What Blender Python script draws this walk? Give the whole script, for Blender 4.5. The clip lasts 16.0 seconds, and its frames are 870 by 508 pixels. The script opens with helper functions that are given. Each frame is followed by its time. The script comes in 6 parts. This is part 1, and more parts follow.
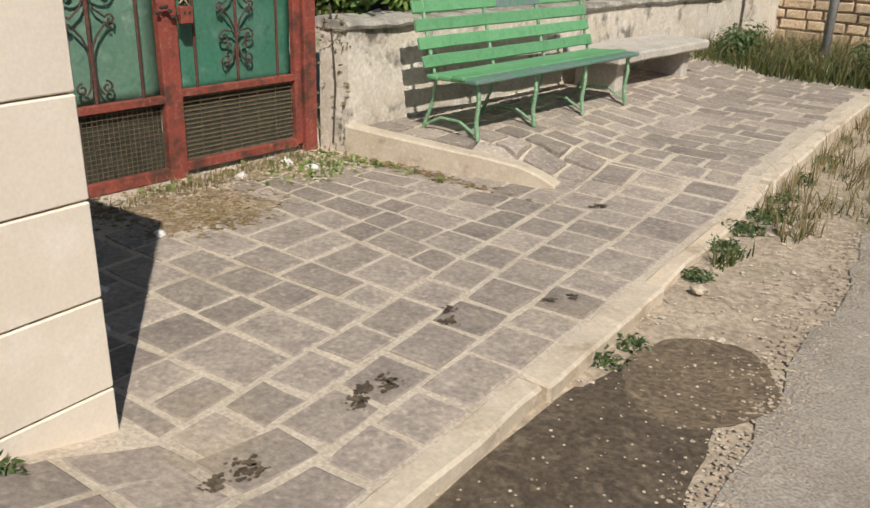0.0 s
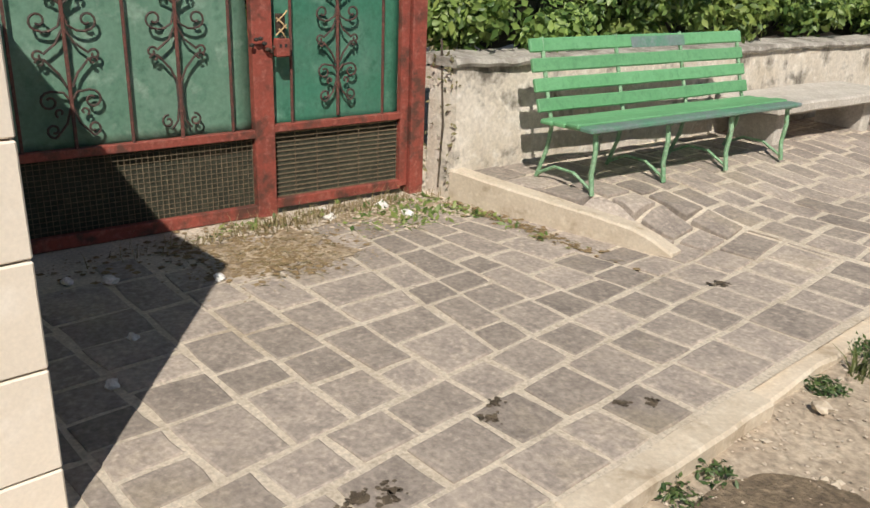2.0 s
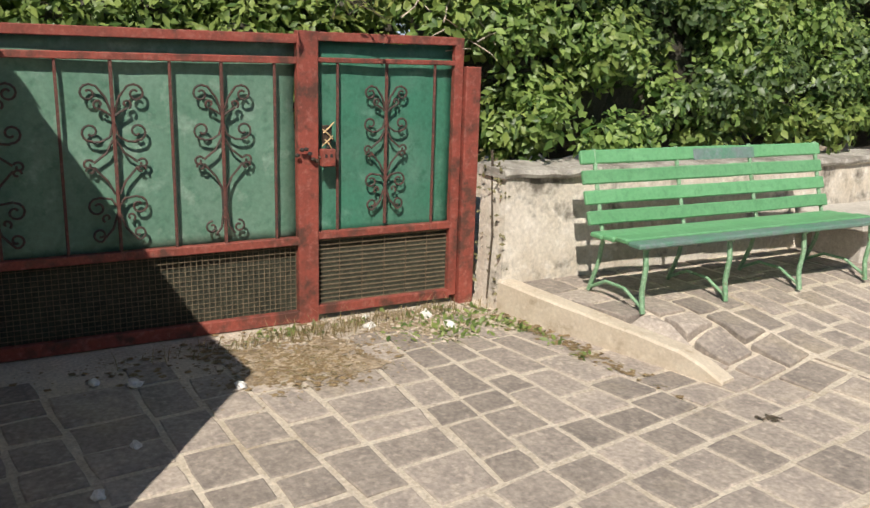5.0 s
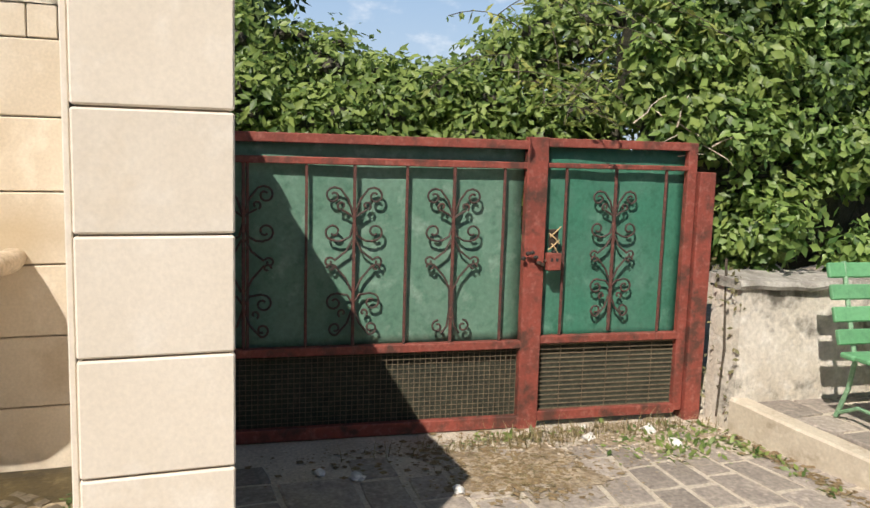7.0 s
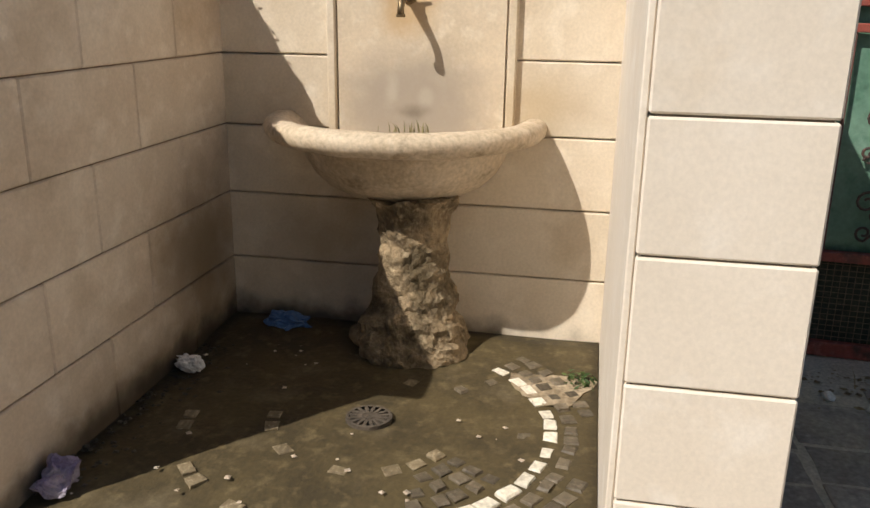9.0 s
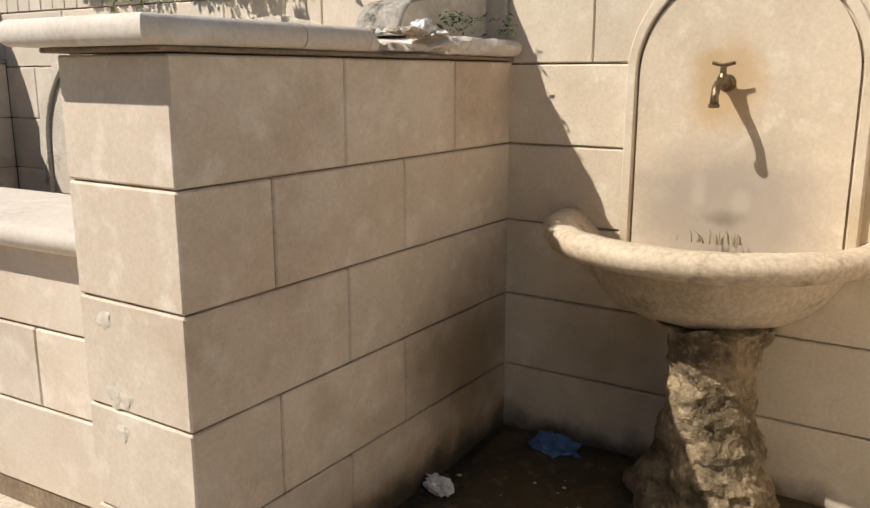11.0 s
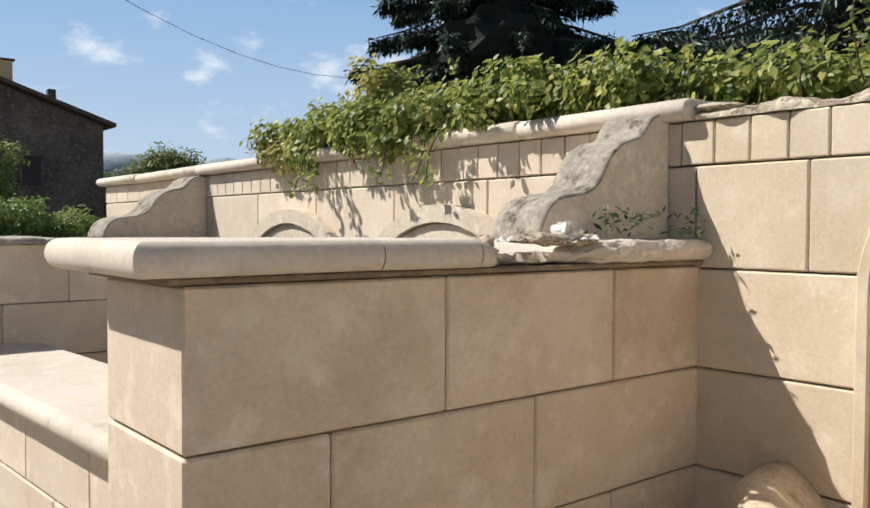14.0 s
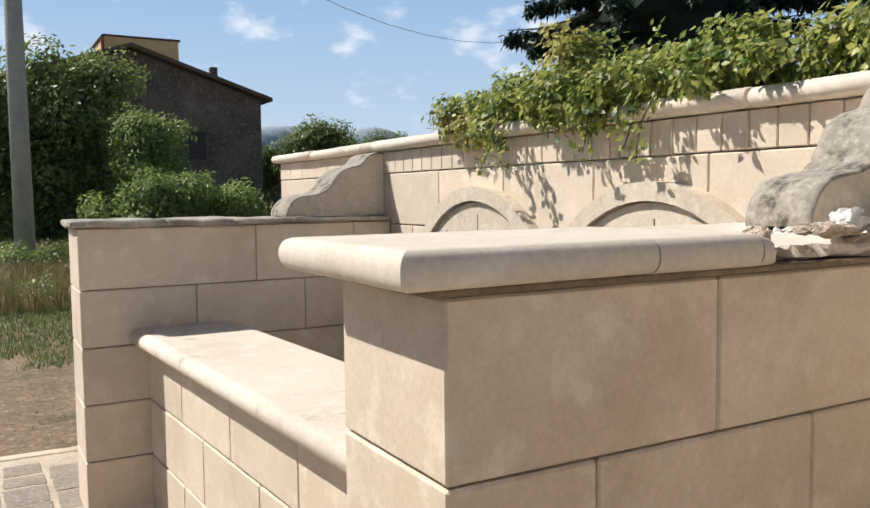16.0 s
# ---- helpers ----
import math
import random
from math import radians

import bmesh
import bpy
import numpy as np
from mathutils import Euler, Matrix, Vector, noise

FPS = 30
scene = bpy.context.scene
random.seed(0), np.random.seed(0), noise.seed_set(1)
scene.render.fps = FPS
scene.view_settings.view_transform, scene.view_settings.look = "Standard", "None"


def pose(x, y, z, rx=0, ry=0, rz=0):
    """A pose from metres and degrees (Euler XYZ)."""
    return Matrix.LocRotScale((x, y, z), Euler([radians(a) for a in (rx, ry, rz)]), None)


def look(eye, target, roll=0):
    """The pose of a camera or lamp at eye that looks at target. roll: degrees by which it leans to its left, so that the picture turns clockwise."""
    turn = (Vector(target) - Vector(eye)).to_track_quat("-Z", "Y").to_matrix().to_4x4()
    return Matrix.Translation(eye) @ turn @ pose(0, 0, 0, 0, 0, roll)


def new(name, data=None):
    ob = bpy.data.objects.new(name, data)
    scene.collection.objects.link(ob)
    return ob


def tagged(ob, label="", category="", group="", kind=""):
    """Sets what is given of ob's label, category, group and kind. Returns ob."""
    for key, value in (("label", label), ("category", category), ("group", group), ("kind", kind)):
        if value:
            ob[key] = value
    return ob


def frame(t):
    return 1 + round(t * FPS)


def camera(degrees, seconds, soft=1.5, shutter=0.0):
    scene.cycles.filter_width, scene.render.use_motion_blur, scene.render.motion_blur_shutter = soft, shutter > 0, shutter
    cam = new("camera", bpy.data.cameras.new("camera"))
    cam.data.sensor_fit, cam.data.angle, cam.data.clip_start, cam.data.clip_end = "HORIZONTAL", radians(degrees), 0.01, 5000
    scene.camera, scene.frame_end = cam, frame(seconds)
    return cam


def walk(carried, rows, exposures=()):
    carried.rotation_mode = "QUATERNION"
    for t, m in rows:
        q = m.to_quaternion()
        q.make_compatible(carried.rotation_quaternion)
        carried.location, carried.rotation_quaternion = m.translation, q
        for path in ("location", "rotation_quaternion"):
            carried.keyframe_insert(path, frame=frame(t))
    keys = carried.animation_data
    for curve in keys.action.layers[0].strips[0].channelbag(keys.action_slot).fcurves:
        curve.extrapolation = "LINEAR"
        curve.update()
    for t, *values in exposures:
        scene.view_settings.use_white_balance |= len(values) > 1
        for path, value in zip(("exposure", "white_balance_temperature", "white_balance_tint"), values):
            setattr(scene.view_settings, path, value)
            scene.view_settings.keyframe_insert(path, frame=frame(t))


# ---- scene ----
cam = camera(55.8, 16.0)
PATH = [
    (0, (-0.058, 0.02, 1.443), (-1.114, 1.545, 0.696), 2.0),
    (0.5, (-0.054, 0.201, 1.437), (-1.193, 1.67, 0.699), 2.8),
    (1, (-0.033, 0.36, 1.442), (-1.268, 1.755, 0.716), 2.9),
    (1.5, (-0.031, 0.513, 1.442), (-1.335, 1.852, 0.729), 2.4),
    (2, (-0.053, 0.679, 1.441), (-1.433, 1.95, 0.747), 2.2),
    (2.5, (-0.037, 0.789, 1.444), (-1.503, 1.963, 0.758), 2.6),
    (3, (-0.004, 0.906, 1.436), (-1.573, 1.944, 0.757), 3.1),
    (3.5, (0.029, 0.972, 1.452), (-1.601, 1.928, 0.797), 3.1),
    (4, (0.064, 1.033, 1.479), (-1.577, 2.006, 0.877), 2.6),
    (4.2, (0.093, 1.073, 1.499), (-1.537, 2.074, 0.916), 2.3),
    (6.3, (0.031, 1.025, 1.496), (-1.57, 2.178, 1.165), 2.8),
    (6.5, (0.02, 1.021, 1.499), (-1.662, 2.06, 1.195), 2.4),
    (7, (-0.019, 0.986, 1.523), (-1.884, 1.661, 1.262), 1.7),
    (7.5, (-0.075, 0.902, 1.517), (-2.019, 1.29, 1.2525), 0.7),
    (8, (-0.159, 0.825, 1.522), (-2.1225, 0.933, 1.1655), 0.8),
    (8.5, (-0.25, 0.778, 1.521), (-2.187, 0.661, 1.039), 0.5),
    (9, (-0.345, 0.742, 1.5), (-2.226, 0.385, 0.918), 0.9),
    (9.5, (-0.446, 0.734, 1.489), (-2.263, 0.171, 0.872), 1.4),
    (10, (-0.555, 0.727, 1.499), (-2.302, -0.053, 0.915), 1.3),
    (10.2, (-0.6, 0.727, 1.512), (-2.319, -0.127, 0.95), 1.1),
    (12.3, (-1.212, 0.621, 1.627), (-2.696, -0.705, 1.436), -0.4),
    (12.5, (-1.269, 0.623, 1.646), (-2.717, -0.748, 1.492), -0.3),
    (13, (-1.38, 0.634, 1.683), (-2.736, -0.833, 1.592), 0.5),
    (13.5, (-1.426, 0.621, 1.687), (-2.741, -0.885, 1.627), 0.4),
    (14, (-1.443, 0.589, 1.694), (-2.716, -0.953, 1.635), 0.3),
    (14.5, (-1.443, 0.557, 1.698), (-2.651, -1.035, 1.608), 0.2),
    (15, (-1.425, 0.463, 1.689), (-2.558, -1.181, 1.576), -0.1),
    (15.5, (-1.411, 0.381, 1.713), (-2.473, -1.308, 1.582), -0.2),
    (16, (-1.382, 0.304, 1.749), (-2.365, -1.432, 1.608), -0.6),
]
EXPOSURES = [(0.0, -0.08), (1.0, 0.0), (2.0, 0.03), (3.0, 0.14), (6.5, 0.16), (7.0, 0.16), (7.5, 0.02), (8.5, -0.08), (9.0, 0.0), (9.5, 0.07), (12.5, 0.1), (16.0, 0.2)]
walk(cam, [(t, look(eye, target, roll)) for t, eye, target, roll in PATH], exposures=EXPOSURES)

# ---- light ----
SUN_EL, SUN_AZ = 47.0, (0.75, -0.66)   # elevation; the way towards the sun on the plan
sun_data = bpy.data.lights.new("sun", "SUN")
sun_data.energy, sun_data.angle, sun_data.color = 5.0, radians(0.55), (1.0, 0.935, 0.85)
sun_rise = math.tan(radians(SUN_EL))
sun = new("sun", sun_data)
sun.matrix_world = look((20 * SUN_AZ[0], 20 * SUN_AZ[1], 20 * sun_rise), (0, 0, 0))
world = bpy.data.worlds.new("sky")
scene.world = world
world.use_nodes = True
wn = world.node_tree.nodes
sky = wn.new("ShaderNodeTexSky")
sky.sky_type, sky.sun_disc = "NISHITA", False
sky.sun_elevation, sky.sun_rotation = radians(SUN_EL), math.atan2(SUN_AZ[0], SUN_AZ[1])
sky.air_density, sky.dust_density, sky.ozone_density = 1.25, 0.35, 2.0
wn["Background"].inputs[1].default_value = 0.05
world.node_tree.links.new(sky.outputs[0], wn["Background"].inputs[0])


# ---- materials ----
def surface(name, base, second, third=None, scale=3.0, fine=60.0, rough=0.85, bump=0.3, depth=0.01, spread=0.0,
            metal=0.0, contrast=(0.4, 0.65), stain=None, stain_scale=1.2, stain_from=(0.55, 0.75), speck=0.25):
    """A procedural surface: two colours in patches, fine grain, an optional stain, a fine relief."""
    m = bpy.data.materials.new(name)
    m.use_nodes = True
    n, l = m.node_tree.nodes, m.node_tree.links
    shader = n["Principled BSDF"]
    place = n.new("ShaderNodeNewGeometry").outputs["Position"]

    def grain(size, detail=5.0, roughness=0.6):
        t = n.new("ShaderNodeTexNoise")
        t.inputs["Scale"].default_value, t.inputs["Detail"].default_value, t.inputs["Roughness"].default_value = size, detail, roughness
        l.new(place, t.inputs["Vector"])
        return t.outputs["Fac"]

    def ramp(value, low, high):
        r = n.new("ShaderNodeMapRange")
        r.inputs["From Min"].default_value, r.inputs["From Max"].default_value = low, high
        l.new(value, r.inputs["Value"])
        return r.outputs["Result"]

    def mix(factor, a, b, how="MIX"):
        x = n.new("ShaderNodeMix")
        x.data_type, x.blend_type = "RGBA", how
        for value, slot in ((factor, x.inputs[0]), (a, x.inputs[6]), (b, x.inputs[7])):
            if isinstance(value, (int, float)):
                slot.default_value = value
            elif isinstance(value, tuple):
                slot.default_value = (*value, 1)
            else:
                l.new(value, slot)
        return x.outputs[2]

    fine_grain = grain(fine, 4.0)
    colour = mix(ramp(grain(scale), *contrast), base, second)
    if third:
        colour = mix(ramp(grain(scale * 4.3), 0.52, 0.7), colour, third)
    if stain:
        colour = mix(ramp(grain(stain_scale, 6.0, 0.65), *stain_from), colour, stain)
    grey = n.new("ShaderNodeMapRange")
    grey.inputs["From Min"].default_value, grey.inputs["From Max"].default_value = 0.3, 0.7
    grey.inputs["To Min"].default_value, grey.inputs["To Max"].default_value = 1 - speck, 1 + speck
    l.new(fine_grain, grey.inputs["Value"])
    colour = mix(1.0, colour, grey.outputs["Result"], "MULTIPLY")
    if spread:
        info = n.new("ShaderNodeObjectInfo")
        vary = n.new("ShaderNodeMapRange")
        vary.inputs["To Min"].default_value, vary.inputs["To Max"].default_value = 1 - spread, 1 + spread
        l.new(info.outputs["Random"], vary.inputs["Value"])
        colour = mix(1.0, colour, vary.outputs["Result"], "MULTIPLY")
    l.new(colour, shader.inputs["Base Color"])
    shader.inputs["Roughness"].default_value, shader.inputs["Metallic"].default_value = rough, metal
    if bump:
        b = n.new("ShaderNodeBump")
        b.inputs["Strength"].default_value, b.inputs["Distance"].default_value = bump, depth
        l.new(fine_grain, b.inputs["Height"])
        l.new(b.outputs["Normal"], shader.inputs["Normal"])
    return m


def leafy(name, dark, light, glow=0.25, spread=0.5):
    """Leaves: each one its own shade, some light passing through."""
    m = bpy.data.materials.new(name)
    m.use_nodes = True
    n, l = m.node_tree.nodes, m.node_tree.links
    shader = n["Principled BSDF"]
    geo = n.new("ShaderNodeNewGeometry")
    mixer = n.new("ShaderNodeMix")
    mixer.data_type = "RGBA"
    mixer.inputs[6].default_value, mixer.inputs[7].default_value = (*dark, 1), (*light, 1)
    l.new(geo.outputs["Random Per Island"], mixer.inputs[0])
    l.new(mixer.outputs[2], shader.inputs["Base Color"])
    shader.inputs["Roughness"].default_value = 0.45
    through_light = n.new("ShaderNodeBsdfTranslucent")
    l.new(mixer.outputs[2], through_light.inputs["Color"])
    both = n.new("ShaderNodeMixShader")
    both.inputs[0].default_value = glow
    l.new(shader.outputs[0], both.inputs[1])
    l.new(through_light.outputs[0], both.inputs[2])
    l.new(both.outputs[0], n["Material Output"].inputs["Surface"])
    return m


def cloud_sheet():
    """A far sheet of sky: clear, with small soft clouds low down."""
    m = bpy.data.materials.new("cloud sheet")
    m.use_nodes = True
    n, l = m.node_tree.nodes, m.node_tree.links
    n.remove(n["Principled BSDF"])
    place = n.new("ShaderNodeNewGeometry").outputs["Position"]
    stretch = n.new("ShaderNodeVectorMath")
    stretch.operation = "MULTIPLY"
    stretch.inputs[1].default_value = (1, 1, 1.9)
    l.new(place, stretch.inputs[0])
    puff = n.new("ShaderNodeTexNoise")
    puff.inputs["Scale"].default_value, puff.inputs["Detail"].default_value, puff.inputs["Roughness"].default_value = 0.0052, 7.0, 0.55
    l.new(stretch.outputs[0], puff.inputs["Vector"])
    split = n.new("ShaderNodeSeparateXYZ")
    l.new(place, split.inputs[0])
    low = n.new("ShaderNodeMapRange")
    low.inputs["From Min"].default_value, low.inputs["From Max"].default_value = 40.0, 600.0
    low.inputs["To Min"].default_value, low.inputs["To Max"].default_value = 0.05, -0.03
    l.new(split.outputs["Z"], low.inputs["Value"])
    add = n.new("ShaderNodeMath")
    l.new(puff.outputs["Fac"], add.inputs[0])
    l.new(low.outputs[0], add.inputs[1])
    cover = n.new("ShaderNodeMapRange")
    cover.interpolation_type = "SMOOTHSTEP"
    cover.inputs["From Min"].default_value, cover.inputs["From Max"].default_value = 0.53, 0.72
    cover.inputs["To Max"].default_value = 0.75
    l.new(add.outputs[0], cover.inputs["Value"])
    fade = n.new("ShaderNodeMapRange")
    fade.interpolation_type = "SMOOTHSTEP"
    fade.inputs["From Min"].default_value, fade.inputs["From Max"].default_value = 560.0, 1000.0
    fade.inputs["To Min"].default_value, fade.inputs["To Max"].default_value = 0.8, 0.0
    l.new(split.outputs["Z"], fade.inputs["Value"])
    depth = n.new("ShaderNodeMapRange")
    depth.inputs["From Min"].default_value, depth.inputs["From Max"].default_value = 0.0, 650.0
    l.new(split.outputs["Z"], depth.inputs["Value"])
    tone = n.new("ShaderNodeMix")
    tone.data_type = "RGBA"
    tone.inputs[6].default_value, tone.inputs[7].default_value = (0.60, 0.72, 0.86, 1), (0.27, 0.47, 0.77, 1)
    l.new(depth.outputs[0], tone.inputs[0])
    clear, blue, white = n.new("ShaderNodeBsdfTransparent"), n.new("ShaderNodeEmission"), n.new("ShaderNodeEmission")
    white.inputs["Color"].default_value, white.inputs["Strength"].default_value = (0.90, 0.94, 1.0, 1), 0.92
    l.new(tone.outputs[2], blue.inputs["Color"])
    sky_mix, both = n.new("ShaderNodeMixShader"), n.new("ShaderNodeMixShader")
    l.new(fade.outputs[0], sky_mix.inputs[0])
    l.new(clear.outputs[0], sky_mix.inputs[1])
    l.new(blue.outputs[0], sky_mix.inputs[2])
    l.new(cover.outputs[0], both.inputs[0])
    l.new(sky_mix.outputs[0], both.inputs[1])
    l.new(white.outputs[0], both.inputs[2])
    l.new(both.outputs[0], n["Material Output"].inputs["Surface"])
    return m


def stained(m, spots):
    """Adds water, rust and shade-deepening stains to a surface; each has a centre, stretch, inner and outer reach,
    colour and strength.
    """
    n, l = m.node_tree.nodes, m.node_tree.links
    shader = n["Principled BSDF"]
    colour_out = shader.inputs["Base Color"].links[0].from_socket
    place = n.new("ShaderNodeNewGeometry").outputs["Position"]
    wobble = n.new("ShaderNodeTexNoise")
    wobble.inputs["Scale"].default_value, wobble.inputs["Detail"].default_value = 9.0, 5.0
    l.new(place, wobble.inputs["Vector"])
    for centre, squash, inner, outer, colour, strength in spots:
        far = n.new("ShaderNodeVectorMath")
        far.operation = "SUBTRACT"
        far.inputs[1].default_value = centre
        l.new(place, far.inputs[0])
        size = n.new("ShaderNodeVectorMath")
        size.operation = "MULTIPLY"
        size.inputs[1].default_value = squash
        l.new(far.outputs[0], size.inputs[0])
        length = n.new("ShaderNodeVectorMath")
        length.operation = "LENGTH"
        l.new(size.outputs[0], length.inputs[0])
        add = n.new("ShaderNodeMath")
        add.operation = "MULTIPLY_ADD"
        add.inputs[1].default_value = 0.16
        l.new(wobble.outputs["Fac"], add.inputs[0])
        l.new(length.outputs["Value"], add.inputs[2])
        r = n.new("ShaderNodeMapRange")
        r.interpolation_type = "SMOOTHSTEP"
        r.inputs["From Min"].default_value, r.inputs["From Max"].default_value = inner + 0.08, outer + 0.08
        r.inputs["To Min"].default_value, r.inputs["To Max"].default_value = strength, 0.0
        l.new(add.outputs[0], r.inputs["Value"])
        x = n.new("ShaderNodeMix")
        x.data_type = "RGBA"
        l.new(r.outputs["Result"], x.inputs[0])
        l.new(colour_out, x.inputs[6])
        x.inputs[7].default_value = (*colour, 1)
        colour_out = x.outputs[2]
    l.new(colour_out, shader.inputs["Base Color"])
    return m


def niche_slab():
    """The slab behind the tap: grey where it stays wet, a round rust stain about the tap."""
    m = surface("niche slab", (0.64, 0.53, 0.39), (0.57, 0.47, 0.34), (0.68, 0.59, 0.46), 4, 80, 0.75, 0.15, 0.004, speck=0.07)
    return stained(m, [((-3.52, 0.04, 1.08), (0, 0.85, 1.0), 0.12, 0.36, (0.33, 0.28, 0.225), 0.85),
                       ((-3.52, 0.01, 1.52), (0, 1, 0.9), 0.06, 0.16, (0.50, 0.33, 0.16), 0.75),
                       ((-3.52, -0.04, 1.19), (0, 2.2, 0.9), 0.0, 0.08, (0.70, 0.66, 0.58), 0.20),
                       ((-3.52, 0.09, 1.15), (0, 2.0, 1.3), 0.0, 0.07, (0.70, 0.66, 0.58), 0.16),
                       ((-3.52, 0.04, 1.09), (0, 1.0, 2.0), 0.0, 0.09, (0.16, 0.13, 0.095), 0.7)])


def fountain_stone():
    """Limestone of the fountain's side: mildew and mud that splashed up its foot, darkened further as shade."""
    m = surface("mildewed limestone, deepened for shade", (0.70, 0.60, 0.48), (0.62, 0.51, 0.39), (0.75, 0.66, 0.545), 2.2, 90, 0.8, 0.12, 0.004, 0.06, stain=(0.38, 0.275, 0.165), stain_scale=1.3, stain_from=(0.48, 0.76), speck=0.07)
    # mildew and mud; the corner and foot spots also deepen the shade there
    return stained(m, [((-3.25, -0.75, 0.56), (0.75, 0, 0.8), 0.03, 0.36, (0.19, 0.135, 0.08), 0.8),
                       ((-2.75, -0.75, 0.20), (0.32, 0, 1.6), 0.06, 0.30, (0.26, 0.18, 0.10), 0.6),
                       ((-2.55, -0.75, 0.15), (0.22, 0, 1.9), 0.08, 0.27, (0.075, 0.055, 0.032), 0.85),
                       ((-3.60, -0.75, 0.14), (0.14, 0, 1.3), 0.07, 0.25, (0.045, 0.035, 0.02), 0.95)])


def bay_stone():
    """Limestone behind the basin: yellow where water has run, mud at its foot, darkened further as shade."""
    m = surface("water-stained limestone, deepened for shade", (0.68, 0.585, 0.455), (0.60, 0.50, 0.365), (0.72, 0.63, 0.50), 1.7, 90, 0.8, 0.12, 0.004, 0.06, stain=(0.46, 0.35, 0.22), stain_scale=1.6, stain_from=(0.55, 0.8), speck=0.07)
    # stains run darker here to make up for the bay's too-light shade
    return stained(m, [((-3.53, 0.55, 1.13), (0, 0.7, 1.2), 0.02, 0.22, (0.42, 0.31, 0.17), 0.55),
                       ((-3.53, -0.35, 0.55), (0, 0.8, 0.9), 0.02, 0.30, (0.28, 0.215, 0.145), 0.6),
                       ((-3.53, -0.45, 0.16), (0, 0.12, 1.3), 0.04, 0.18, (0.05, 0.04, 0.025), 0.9)])


